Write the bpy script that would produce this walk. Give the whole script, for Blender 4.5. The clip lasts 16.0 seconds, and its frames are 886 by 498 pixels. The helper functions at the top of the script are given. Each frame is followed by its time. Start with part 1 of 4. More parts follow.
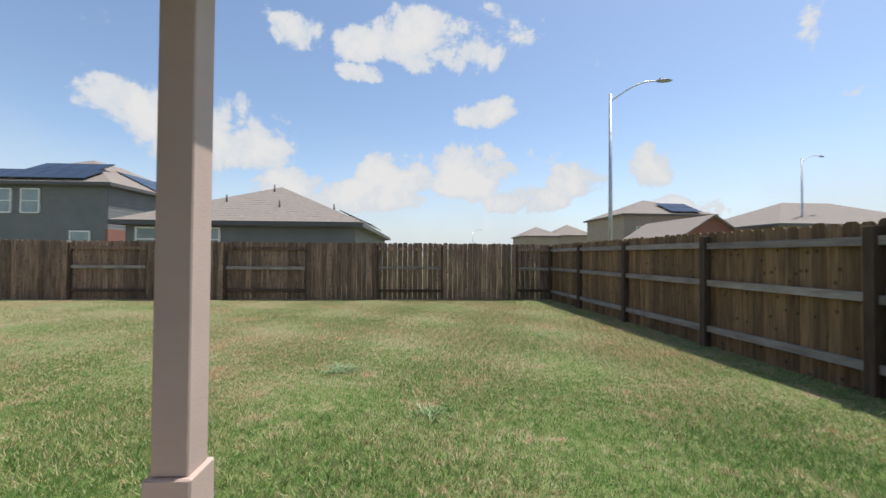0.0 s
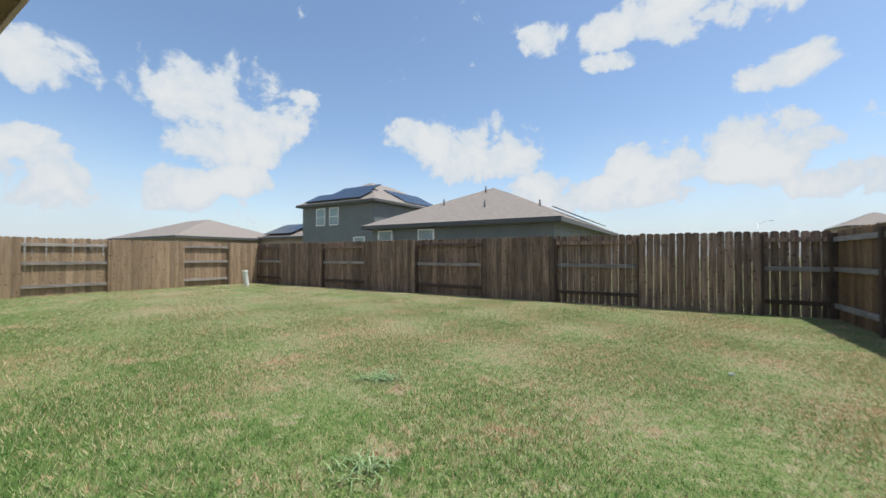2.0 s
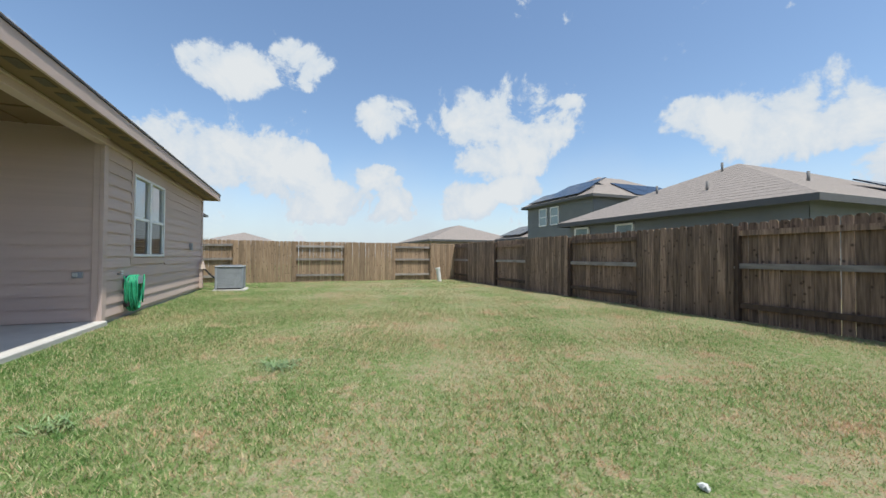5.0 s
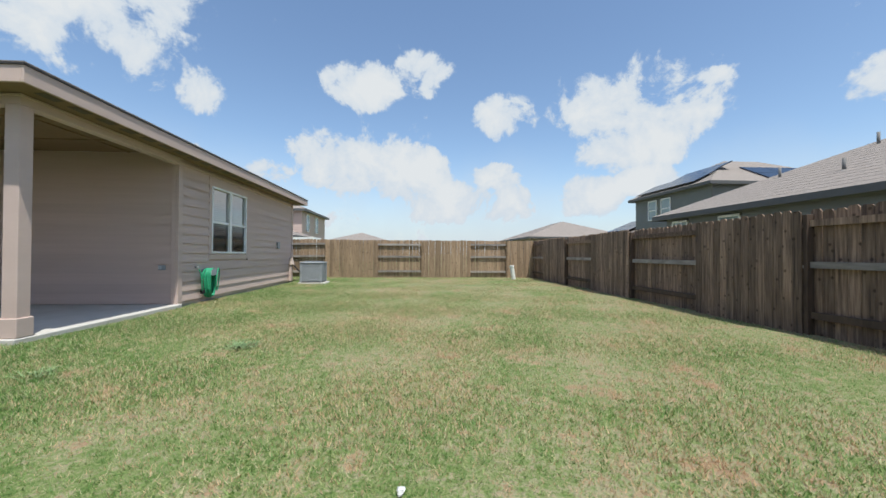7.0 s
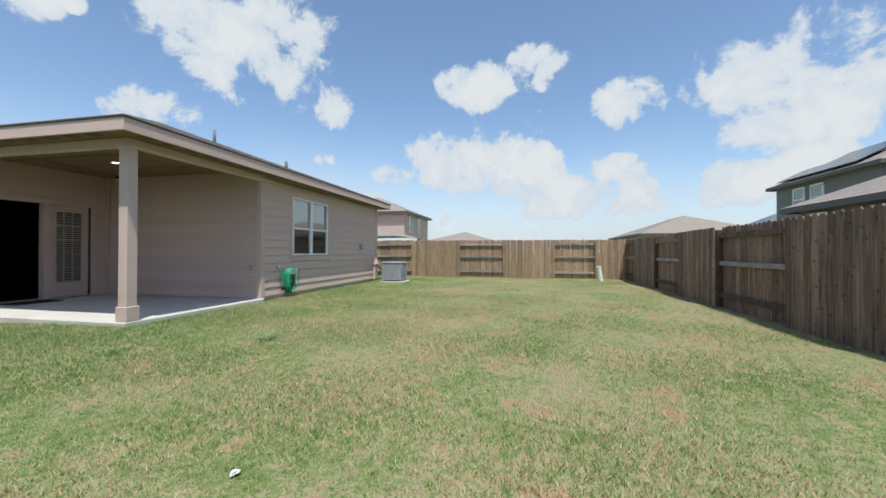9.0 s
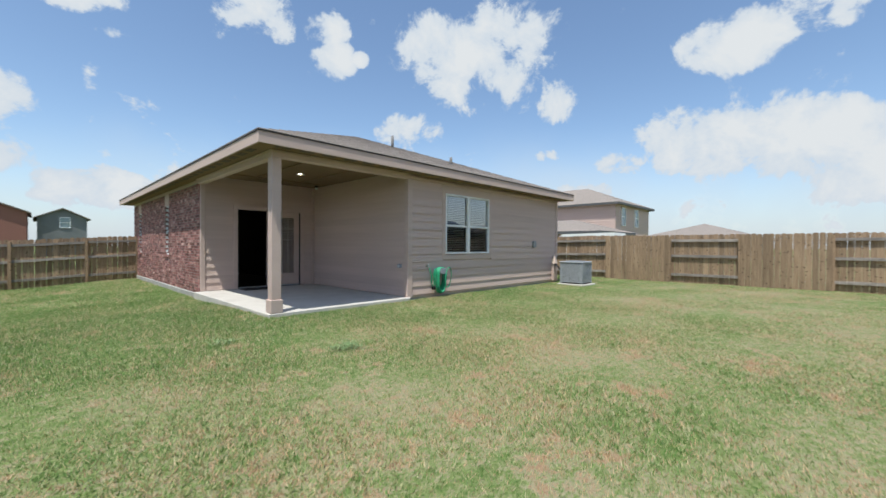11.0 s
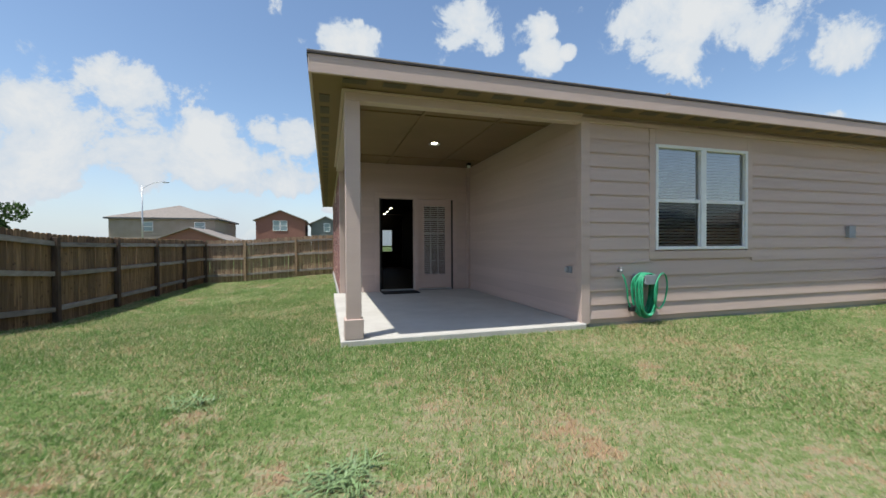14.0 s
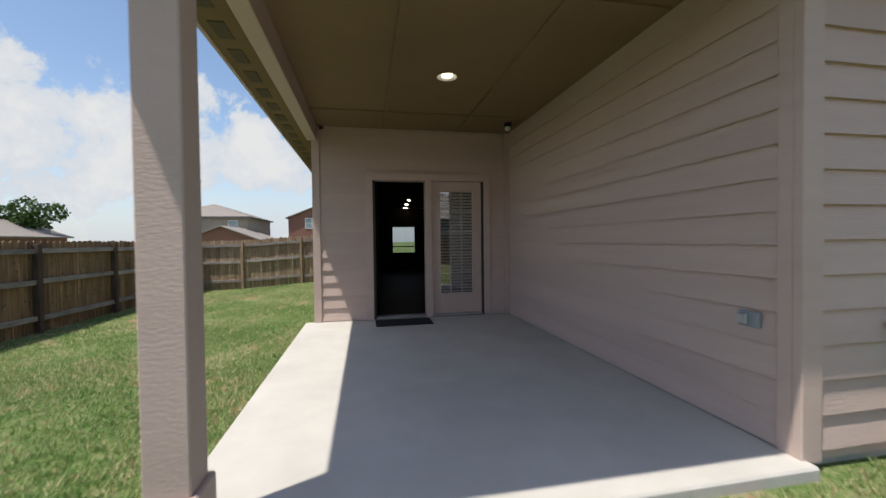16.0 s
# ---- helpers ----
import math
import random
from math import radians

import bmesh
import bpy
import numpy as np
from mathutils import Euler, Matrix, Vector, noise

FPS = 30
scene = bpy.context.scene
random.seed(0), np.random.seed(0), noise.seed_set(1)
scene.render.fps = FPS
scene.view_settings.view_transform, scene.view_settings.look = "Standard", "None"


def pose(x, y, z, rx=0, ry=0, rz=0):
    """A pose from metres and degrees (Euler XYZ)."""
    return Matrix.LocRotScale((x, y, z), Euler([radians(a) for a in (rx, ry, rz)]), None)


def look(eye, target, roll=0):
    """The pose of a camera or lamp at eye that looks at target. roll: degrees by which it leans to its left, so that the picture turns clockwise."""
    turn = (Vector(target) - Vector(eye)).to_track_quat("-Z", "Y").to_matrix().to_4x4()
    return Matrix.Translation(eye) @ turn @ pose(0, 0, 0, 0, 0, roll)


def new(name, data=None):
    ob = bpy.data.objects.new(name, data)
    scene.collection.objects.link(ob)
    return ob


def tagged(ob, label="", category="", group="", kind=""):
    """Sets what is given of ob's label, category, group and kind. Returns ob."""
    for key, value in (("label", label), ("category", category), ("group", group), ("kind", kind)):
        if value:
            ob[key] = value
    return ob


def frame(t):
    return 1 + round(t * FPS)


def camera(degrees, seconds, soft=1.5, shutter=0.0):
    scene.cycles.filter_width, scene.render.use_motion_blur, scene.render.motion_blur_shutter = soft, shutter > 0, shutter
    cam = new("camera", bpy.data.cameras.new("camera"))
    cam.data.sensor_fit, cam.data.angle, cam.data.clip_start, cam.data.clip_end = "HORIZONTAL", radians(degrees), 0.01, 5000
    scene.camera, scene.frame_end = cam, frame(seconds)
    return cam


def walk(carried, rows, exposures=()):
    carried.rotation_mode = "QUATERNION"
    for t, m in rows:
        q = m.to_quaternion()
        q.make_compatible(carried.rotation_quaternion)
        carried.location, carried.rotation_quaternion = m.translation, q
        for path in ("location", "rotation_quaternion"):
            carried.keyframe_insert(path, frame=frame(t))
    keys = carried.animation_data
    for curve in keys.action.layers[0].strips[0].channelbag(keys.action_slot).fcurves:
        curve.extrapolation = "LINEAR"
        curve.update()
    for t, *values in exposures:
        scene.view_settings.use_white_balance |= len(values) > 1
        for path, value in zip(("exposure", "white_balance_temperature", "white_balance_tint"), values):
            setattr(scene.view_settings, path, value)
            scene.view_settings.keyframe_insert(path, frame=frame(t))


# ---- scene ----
cam = camera(96.7, 16.0, soft=1.5, shutter=0.3)
PATH = [
    (0, (-0.332, 0.587, 1.262), (-0.223, 2.584, 1.297), 0.4),
    (0.5, (0.141, 0.862, 1.274), (-0.027, 2.854, 1.302), 0.2),
    (1, (0.617, 1.257, 1.281), (0.128, 3.196, 1.298), -0.1),
    (1.5, (0.945, 1.744, 1.182), (0.165, 3.585, 1.215), 0.1),
    (2, (1.221, 2.17, 1.136), (0.164, 3.867, 1.17), 0.1),
    (2.5, (1.499, 2.677, 1.088), (0.213, 4.208, 1.129), 0.1),
    (3, (1.811, 3.142, 1.058), (0.326, 4.482, 1.101), 0.3),
    (3.5, (2.037, 3.647, 1.013), (0.414, 4.815, 1.058), 0.3),
    (4, (2.307, 4.127, 1.018), (0.573, 5.121, 1.061), 0.3),
    (6.5, (3.218, 6.456, 1.054), (1.24, 6.75, 1.084), 0.3),
    (7, (3.249, 6.866, 1.023), (1.253, 6.995, 1.049), 0.3),
    (7.5, (3.28, 7.243, 1.039), (1.281, 7.268, 1.068), 0.2),
    (8, (3.312, 7.572, 1.069), (1.314, 7.481, 1.092), 0.2),
    (10.5, (2.086, 8.908, 1.162), (0.458, 7.747, 1.161), 0.2),
    (11, (1.337, 8.967, 1.194), (-0.101, 7.577, 1.18), 0.3),
    (11.5, (0.889, 8.794, 1.204), (-0.418, 7.28, 1.189), 0.2),
    (12, (0.45, 8.58, 1.181), (-0.675, 6.927, 1.171), -0.1),
    (12.5, (0.021, 8.242, 1.219), (-0.955, 6.497, 1.186), 0.1),
    (13, (-0.397, 7.879, 1.137), (-1.219, 6.056, 1.117), -0.1),
    (13.5, (-0.767, 7.392, 1.106), (-1.431, 5.506, 1.089), -0.2),
    (14, (-1.135, 6.837, 1.098), (-1.701, 4.919, 1.075), -0.3),
    (14.5, (-1.449, 6.199, 1.106), (-1.962, 4.266, 1.075), -0.4),
    (15, (-1.681, 5.489, 1.101), (-2.169, 3.55, 1.076), -0.4),
    (15.5, (-2.006, 4.795, 1.135), (-2.414, 2.838, 1.112), -0.6),
    (16, (-2.124, 4.076, 1.219), (-2.508, 2.114, 1.177), -0.7),
]
walk(cam, [(t, look(eye, target, roll)) for t, eye, target, roll in PATH], exposures=[(0.0, 0.54, 6500, 10), (3.0, 0.54, 6200, 7), (13.0, 0.54, 6200, 7), (16.0, 0.54, 6450, 10)])

# ---- world and light ----
import mathutils
rng = np.random.default_rng(7)
rnd = random.Random(11)
V = mathutils.Vector
SUN = V((0.35, 0.175, 1.0)).normalized()
sun_el = math.asin(SUN.z)
sun_az = math.atan2(SUN.x, SUN.y)

def nd(nt, kind, **kw):
    n = nt.nodes.new(kind)
    for k, v in kw.items():
        n.inputs[k].default_value = v
    return n

def mth(nt, op, a, b=None, clamp=False):
    n = nt.nodes.new('ShaderNodeMath')
    n.operation = op
    n.use_clamp = clamp
    for i, v in enumerate((a, b)):
        if v is None:
            continue
        if isinstance(v, (int, float)):
            n.inputs[i].default_value = v
        else:
            nt.links.new(v, n.inputs[i])
    return n.outputs[0]

world = bpy.data.worlds.new('sky')
scene.world = world
world.use_nodes = True
wt = world.node_tree
wt.nodes.clear()
sky = wt.nodes.new('ShaderNodeTexSky')
sky.sky_type = 'NISHITA'
sky.sun_disc = False
sky.sun_elevation = sun_el
sky.sun_rotation = sun_az
sky.air_density = 1.0
sky.dust_density = 0.7
sky.ozone_density = 0.9
tc = wt.nodes.new('ShaderNodeTexCoord')
sep = wt.nodes.new('ShaderNodeSeparateXYZ')
wt.links.new(tc.outputs['Generated'], sep.inputs[0])
az = mth(wt, 'MULTIPLY', mth(wt, 'ARCTAN2', mth(wt, 'MULTIPLY', sep.outputs[0], -1.0), sep.outputs[1]), 57.2958)
el = mth(wt, 'MULTIPLY', mth(wt, 'ARCSINE', sep.outputs[2]), 57.2958)
nz = nd(wt, 'ShaderNodeTexNoise', Scale=9.0, Detail=10.0, Roughness=0.63)
nz.inputs['Distortion'].default_value = 0.25
wt.links.new(tc.outputs['Generated'], nz.inputs['Vector'])
nz2 = nd(wt, 'ShaderNodeTexNoise', Scale=3.2, Detail=4.0, Roughness=0.55)
wt.links.new(tc.outputs['Generated'], nz2.inputs['Vector'])
# clouds: bearing left of +y, height, half width, half height, in degrees
CLOUDS_NORTH = [(17, 28.1, 3.1, 1.7), (9, 27.7, 3.7, 1.8), (-3, 28.9, 9.3, 3.2), (9, 24.6, 3.1, 1.0), (-10, 20.2, 4.2, 1.7), (3, 11.7, 4.9, 2.5), (-7, 12.2, 5.6, 3.2), (-22, 10.5, 3.3, 1.9), (-31, 11.6, 2.4, 2.1), (7, 8.3, 5.7, 1.9), (-15, 7.9, 4.4, 1.7), (-33, 6.2, 1.9, 1.2), (28, 15.5, 9.7, 3.6), (17, 8.3, 4.8, 2.6), (-100, 20, 14, 6), (-80, 12, 16, 4), (-125, 24, 12, 6), (-60, 34, 10, 5)]
CLOUDS_WEST = [(98, 22.6, 4.7, 2.5), (89, 24.8, 3.3, 2.3), (77, 19.0, 3.8, 2.3), (61, 18.1, 9.1, 5.1), (100, 13.5, 6.8, 3.9), (91, 11.1, 4.9, 3.2), (110, 10.8, 2.4, 1.4), (79, 11.0, 3.0, 1.7), (83, 7.4, 8.0, 2.6), (66, 7.7, 3.1, 2.4), (59, 9.7, 2.8, 1.5), (52, 20.7, 1.7, 0.9), (115, 7.4, 4.2, 1.6), (80, 11.0, 2.4, 1.5)]
CLOUDS_SOUTH = [(177, 26.4, 4.7, 2.3), (174, 22.5, 1.4, 0.8), (161, 28.4, 5.7, 2.8), (151, 27.8, 2.6, 1.8), (150, 23.9, 2.9, 2.2), (146, 24.7, 1.0, 0.8), (129, 25.3, 10.2, 5.0), (118, 20.0, 2.3, 2.5), (139, 16.3, 3.9, 2.3), (-164, 12.1, 2.9, 1.4), (-172, 14.8, 1.7, 2.1), (-177, 14.5, 3.2, 2.6), (-170, 9.7, 9.5, 2.6), (176, 6.2, 4.1, 1.8), (120, 12.5, 1.9, 0.8), (-147, 15.4, 6.5, 4.2), (-145, 8.4, 8.0, 4.0), (-160, 12.0, 9.0, 4.2), (-158, 17.0, 5.0, 2.6)]
total = None
for a0, e0, w0, h0 in CLOUDS_NORTH + CLOUDS_WEST + CLOUDS_SOUTH:
    da = mth(wt, 'SUBTRACT', mth(wt, 'FLOORED_MODULO', mth(wt, 'ADD', az, 180.0 - a0), 360.0), 180.0)
    qa = mth(wt, 'POWER', mth(wt, 'ABSOLUTE', mth(wt, 'DIVIDE', da, w0 * 1.5)), 2.0)
    qe = mth(wt, 'POWER', mth(wt, 'ABSOLUTE', mth(wt, 'DIVIDE', mth(wt, 'SUBTRACT', el, e0), h0 * 1.55)), 2.0)
    one = mth(wt, 'SUBTRACT', 1.0, mth(wt, 'ADD', qa, qe), clamp=True)
    total = one if total is None else mth(wt, 'MAXIMUM', total, one)
rough = mth(wt, 'ADD', mth(wt, 'MULTIPLY', nz.outputs[0], 3.6), mth(wt, 'MULTIPLY', nz2.outputs[0], 0.8))
field = mth(wt, 'SUBTRACT', mth(wt, 'ADD', mth(wt, 'MULTIPLY', mth(wt, 'POWER', total, 0.7), 1.0), rough), 2.66)
low = nd(wt, 'ShaderNodeMapRange')
wt.links.new(el, low.inputs[0])
low.inputs[1].default_value = 17.0
low.inputs[2].default_value = 6.0
low.inputs[4].default_value = 0.2
field = mth(wt, 'ADD', field, low.outputs[0])
cover = nd(wt, 'ShaderNodeMapRange')
cover.interpolation_type = 'SMOOTHSTEP'
wt.links.new(field, cover.inputs[0])
cover.inputs[1].default_value = 0.0
cover.inputs[2].default_value = 0.38
# low haze bank of cumulus along the horizon
haze = nd(wt, 'ShaderNodeMapRange')
haze.interpolation_type = 'SMOOTHSTEP'
wt.links.new(mth(wt, 'ADD', el, mth(wt, 'MULTIPLY', mth(wt, 'SUBTRACT', nz2.outputs[0], 0.5), 16.0)), haze.inputs[0])
haze.inputs[1].default_value = 16.0
haze.inputs[2].default_value = -3.0
mask = mth(wt, 'MAXIMUM', cover.outputs[0], mth(wt, 'MULTIPLY', haze.outputs[0], 0.9), clamp=True)
inner = nd(wt, 'ShaderNodeMapRange')
wt.links.new(mth(wt, 'ADD', field, mth(wt, 'MULTIPLY', mth(wt, 'SUBTRACT', nz.outputs[0], 0.5), 0.9)), inner.inputs[0])
inner.inputs[1].default_value = 0.1
inner.inputs[2].default_value = 0.9
ccol = nd(wt, 'ShaderNodeMix')
ccol.data_type = 'RGBA'
wt.links.new(inner.outputs[0], ccol.inputs[0])
ccol.inputs[6].default_value = (4.2 * 0.9, 4.2 * 0.98, 4.2 * 1.08, 1)
ccol.inputs[7].default_value = (4.2 * 1.12, 4.2 * 1.12, 4.2 * 1.12, 1)
mix = wt.nodes.new('ShaderNodeMix')
mix.data_type = 'RGBA'
wt.links.new(mask, mix.inputs[0])
wt.links.new(sky.outputs[0], mix.inputs[6])
wt.links.new(ccol.outputs[2], mix.inputs[7])
bg = wt.nodes.new('ShaderNodeBackground')
bg.inputs[1].default_value = 0.115
wt.links.new(mix.outputs[2], bg.inputs[0])
wo = wt.nodes.new('ShaderNodeOutputWorld')
wt.links.new(bg.outputs[0], wo.inputs[0])

sl = bpy.data.lights.new('sun', 'SUN')
sl.energy = 3.6
sl.angle = math.radians(0.6)
sl.color = (1.0, 0.95, 0.87)
so = new('sun', sl)
so.matrix_world = look(SUN * 50, V((0, 0, 0)))

# ---- materials ----
def mat(name, c1, c2, scale=3.0, rough=0.8, bump=0.2, bscale=60.0, c3=None, per='none', stretch=(1, 1, 1), metal=0.0, var=0.25, bdist=0.01, spec=0.4, knots=False):
    m = bpy.data.materials.new(name)
    m.use_nodes = True
    nt = m.node_tree
    b = nt.nodes['Principled BSDF']
    b.inputs['Roughness'].default_value = rough
    b.inputs['Metallic'].default_value = metal
    b.inputs['Specular IOR Level'].default_value = spec
    t = nt.nodes.new('ShaderNodeTexCoord')
    mp = nt.nodes.new('ShaderNodeMapping')
    mp.inputs['Scale'].default_value = stretch
    nt.links.new(t.outputs['Object'], mp.inputs[0])
    vec = mp.outputs[0]
    if per != 'none':
        src = nt.nodes.new('ShaderNodeObjectInfo').outputs['Random'] if per == 'object' else nt.nodes.new('ShaderNodeNewGeometry').outputs['Random Per Island']
        ad = nt.nodes.new('ShaderNodeVectorMath')
        ad.operation = 'ADD'
        nt.links.new(vec, ad.inputs[0])
        cb = nt.nodes.new('ShaderNodeCombineXYZ')
        for i in range(3):
            nt.links.new(mth(nt, 'MULTIPLY', src, 37.0 + 11 * i), cb.inputs[i])
        nt.links.new(cb.outputs[0], ad.inputs[1])
        vec = ad.outputs[0]
    n1 = nd(nt, 'ShaderNodeTexNoise', Scale=scale, Detail=6.0, Roughness=0.6)
    nt.links.new(vec, n1.inputs['Vector'])
    r = nt.nodes.new('ShaderNodeValToRGB')
    r.color_ramp.elements[0].position = 0.3
    r.color_ramp.elements[1].position = 0.7
    r.color_ramp.elements[0].color = (*c1, 1)
    r.color_ramp.elements[1].color = (*c2, 1)
    if c3:
        e = r.color_ramp.elements.new(0.5)
        e.color = (*c3, 1)
    nt.links.new(n1.outputs[0], r.inputs[0])
    col = r.outputs[0]
    if per != 'none':
        hs = nt.nodes.new('ShaderNodeHueSaturation')
        nt.links.new(col, hs.inputs['Color'])
        nt.links.new(mth(nt, 'ADD', mth(nt, 'MULTIPLY', src, 2 * var), 1.0 - var), hs.inputs['Value'])
        col = hs.outputs[0]
    if knots:
        vo = nd(nt, 'ShaderNodeTexVoronoi', Scale=4.2)
        vo.voronoi_dimensions = '2D'
        mk = nt.nodes.new('ShaderNodeMapping')
        mk.inputs['Rotation'].default_value = (math.pi / 2, 0, 0)
        a2 = nt.nodes.new('ShaderNodeVectorMath')
        a2.operation = 'ADD'
        nt.links.new(t.outputs['Object'], a2.inputs[0])
        nt.links.new(cb.outputs[0], a2.inputs[1])
        nt.links.new(a2.outputs[0], mk.inputs[0])
        nt.links.new(mk.outputs[0], vo.inputs['Vector'])
        mr = nd(nt, 'ShaderNodeMapRange')
        nt.links.new(vo.outputs['Distance'], mr.inputs[0])
        mr.inputs[1].default_value = 0.05
        mr.inputs[2].default_value = 0.11
        mr.inputs[3].default_value = 0.3
        mr.inputs[4].default_value = 1.0
        mm = nt.nodes.new('ShaderNodeMix')
        mm.data_type = 'RGBA'
        nt.links.new(mr.outputs[0], mm.inputs[0])
        mm.inputs[6].default_value = (0.035, 0.02, 0.012, 1)
        nt.links.new(col, mm.inputs[7])
        col = mm.outputs[2]
    nt.links.new(col, b.inputs['Base Color'])
    if bump:
        n2 = nd(nt, 'ShaderNodeTexNoise', Scale=bscale, Detail=4.0)
        nt.links.new(vec, n2.inputs['Vector'])
        bp = nd(nt, 'ShaderNodeBump', Strength=bump, Distance=bdist)
        nt.links.new(n2.outputs[0], bp.inputs['Height'])
        nt.links.new(bp.outputs[0], b.inputs['Normal'])
    return m

def flat(name, c, rough=0.6, metal=0.0):
    return mat(name, tuple(v * 0.92 for v in c), tuple(min(1, v * 1.06) for v in c), scale=6, rough=rough, bump=0.05, metal=metal)

TAUPE = ((0.53, 0.405, 0.35), (0.58, 0.448, 0.39))
M_PAINT = mat('taupe_paint', *TAUPE, scale=1.3, rough=0.75, bump=0.25, bscale=35, stretch=(0.6, 0.6, 6))
M_PLANK = mat('taupe_lap_siding', *TAUPE, scale=1.1, rough=0.75, bump=0.3, bscale=22, stretch=(0.5, 0.5, 9), per='object', var=0.035)
M_POST = mat('taupe_rough_trim', *TAUPE, scale=1.5, rough=0.8, bump=0.17, bscale=34, stretch=(1, 1, 2.5), bdist=0.01)
# house taupe darkened and browned, the shade under the roof painted in
M_SOFFIT = mat('shade_darkened_taupe_soffit', (0.2, 0.132, 0.07), (0.235, 0.157, 0.085), scale=1.0, rough=0.85, bump=0.1)
M_SLAB = mat('broom_concrete', (0.46, 0.432, 0.39), (0.55, 0.522, 0.472), scale=2.0, rough=0.9, bump=0.2, bscale=180)
M_FOUND = mat('foundation_concrete', (0.32, 0.31, 0.29), (0.45, 0.43, 0.4), scale=4.0, rough=0.9, bump=0.4, bscale=60)
M_BRICK = mat('red_brick', (0.13, 0.058, 0.054), (0.5, 0.33, 0.285), scale=3.0, rough=0.9, bump=0.5, bscale=70, c3=(0.28, 0.125, 0.108), per='island', var=0.45)
M_MORTAR = mat('mortar', (0.3, 0.26, 0.23), (0.4, 0.35, 0.31), scale=8, rough=0.95, bump=0.3)
M_FENCE = mat('weathered_cedar', (0.08, 0.056, 0.042), (0.38, 0.26, 0.18), scale=2.2, rough=0.85, bump=0.5, bscale=30, c3=(0.22, 0.146, 0.1), per='object', stretch=(14, 14, 0.8), var=0.42, knots=True)
M_FENCE_TAN = mat('tan_cedar', (0.20, 0.135, 0.085), (0.38, 0.27, 0.17), scale=2.2, rough=0.85, bump=0.4, bscale=30, c3=(0.29, 0.2, 0.125), per='object', stretch=(14, 14, 0.8), var=0.26, knots=True)
M_DARKPOST = mat('dark_stained_post', (0.05, 0.033, 0.024), (0.12, 0.08, 0.055), scale=3, rough=0.85, bump=0.4, bscale=30, stretch=(4, 4, 0.7))
M_EAST = mat('warm_cedar', (0.10, 0.06, 0.03), (0.31, 0.195, 0.1), scale=2.2, rough=0.85, bump=0.5, bscale=30, c3=(0.2, 0.125, 0.065), per='object', stretch=(14, 14, 0.8), var=0.34, knots=True)
M_RAIL = mat('grey_rail_wood', (0.19, 0.165, 0.145), (0.36, 0.32, 0.285), scale=3, rough=0.85, bump=0.4, bscale=40, per='object', stretch=(1, 1, 4), var=0.2)
M_SHINGLE = mat('asphalt_shingle', (0.19, 0.165, 0.145), (0.33, 0.285, 0.25), scale=9, rough=0.95, bump=0.5, bscale=120, stretch=(1, 1, 6))
M_WHITE = flat('white_vinyl', (0.78, 0.78, 0.77), 0.4)
M_BLIND = flat('white_blind', (0.8, 0.8, 0.78), 0.5)
# near-black colour stands in for unlit-room shade; also used on small dark parts
M_DARK = mat('room_shade_and_dark_parts', (0.012, 0.01, 0.009), (0.018, 0.015, 0.013), scale=3, rough=0.95, bump=0.1, spec=0.05)
M_BLACK = flat('black_rubber', (0.015, 0.015, 0.016), 0.8)
M_BRONZE = flat('dark_drip_edge', (0.035, 0.028, 0.024), 0.5)
M_HOSE = mat('green_hose', (0.02, 0.25, 0.12), (0.06, 0.42, 0.22), scale=14, rough=0.4, bump=0.1)
M_GREY = mat('grey_metal', (0.26, 0.28, 0.305), (0.33, 0.35, 0.375), scale=6, rough=0.5, bump=0.05, metal=0.1)
M_STEEL = mat('galvanised_steel', (0.42, 0.43, 0.44), (0.55, 0.56, 0.57), scale=6, rough=0.45, bump=0.05, metal=0.7)
M_PVC = flat('white_pvc', (0.72, 0.72, 0.68), 0.4)
M_SOLAR = flat('solar_glass', (0.012, 0.016, 0.028), 0.15)
M_GREYWALL = mat('grey_siding', (0.155, 0.165, 0.165), (0.19, 0.2, 0.2), scale=1.0, rough=0.8, bump=0.1, per='object', var=0.04)
M_TANWALL = mat('tan_siding', (0.30, 0.25, 0.2), (0.36, 0.3, 0.25), scale=1.0, rough=0.8, bump=0.1)
M_FARBRICK = mat('far_red_brick', (0.18, 0.08, 0.06), (0.33, 0.16, 0.125), scale=14, rough=0.9, bump=0.3, stretch=(1, 1, 3))
M_SIGN = flat('green_sign', (0.01, 0.22, 0.14), 0.4)
M_MULCH = flat('white_stone', (0.6, 0.6, 0.58), 0.9)

def glass_mat(name, tint, rough=0.02, alpha=0.25):
    m = bpy.data.materials.new(name)
    m.use_nodes = True
    nt = m.node_tree
    nt.nodes.clear()
    tr = nt.nodes.new('ShaderNodeBsdfTransparent')
    tr.inputs[0].default_value = (*tint, 1)
    gl = nt.nodes.new('ShaderNodeBsdfGlossy')
    gl.inputs['Roughness'].default_value = rough
    fr = nd(nt, 'ShaderNodeFresnel', IOR=1.75)
    mx = nt.nodes.new('ShaderNodeMixShader')
    nt.links.new(mth(nt, 'ADD', fr.outputs[0], alpha - 0.07, clamp=True), mx.inputs[0])
    nt.links.new(tr.outputs[0], mx.inputs[1])
    nt.links.new(gl.outputs[0], mx.inputs[2])
    o = nt.nodes.new('ShaderNodeOutputMaterial')
    nt.links.new(mx.outputs[0], o.inputs[0])
    return m
M_GLASS = glass_mat('window_glass', (0.9, 0.94, 0.95), 0.01, 0.32)
M_SCREEN = glass_mat('insect_screen_glass', (0.5, 0.54, 0.56), 0.05, 0.05)

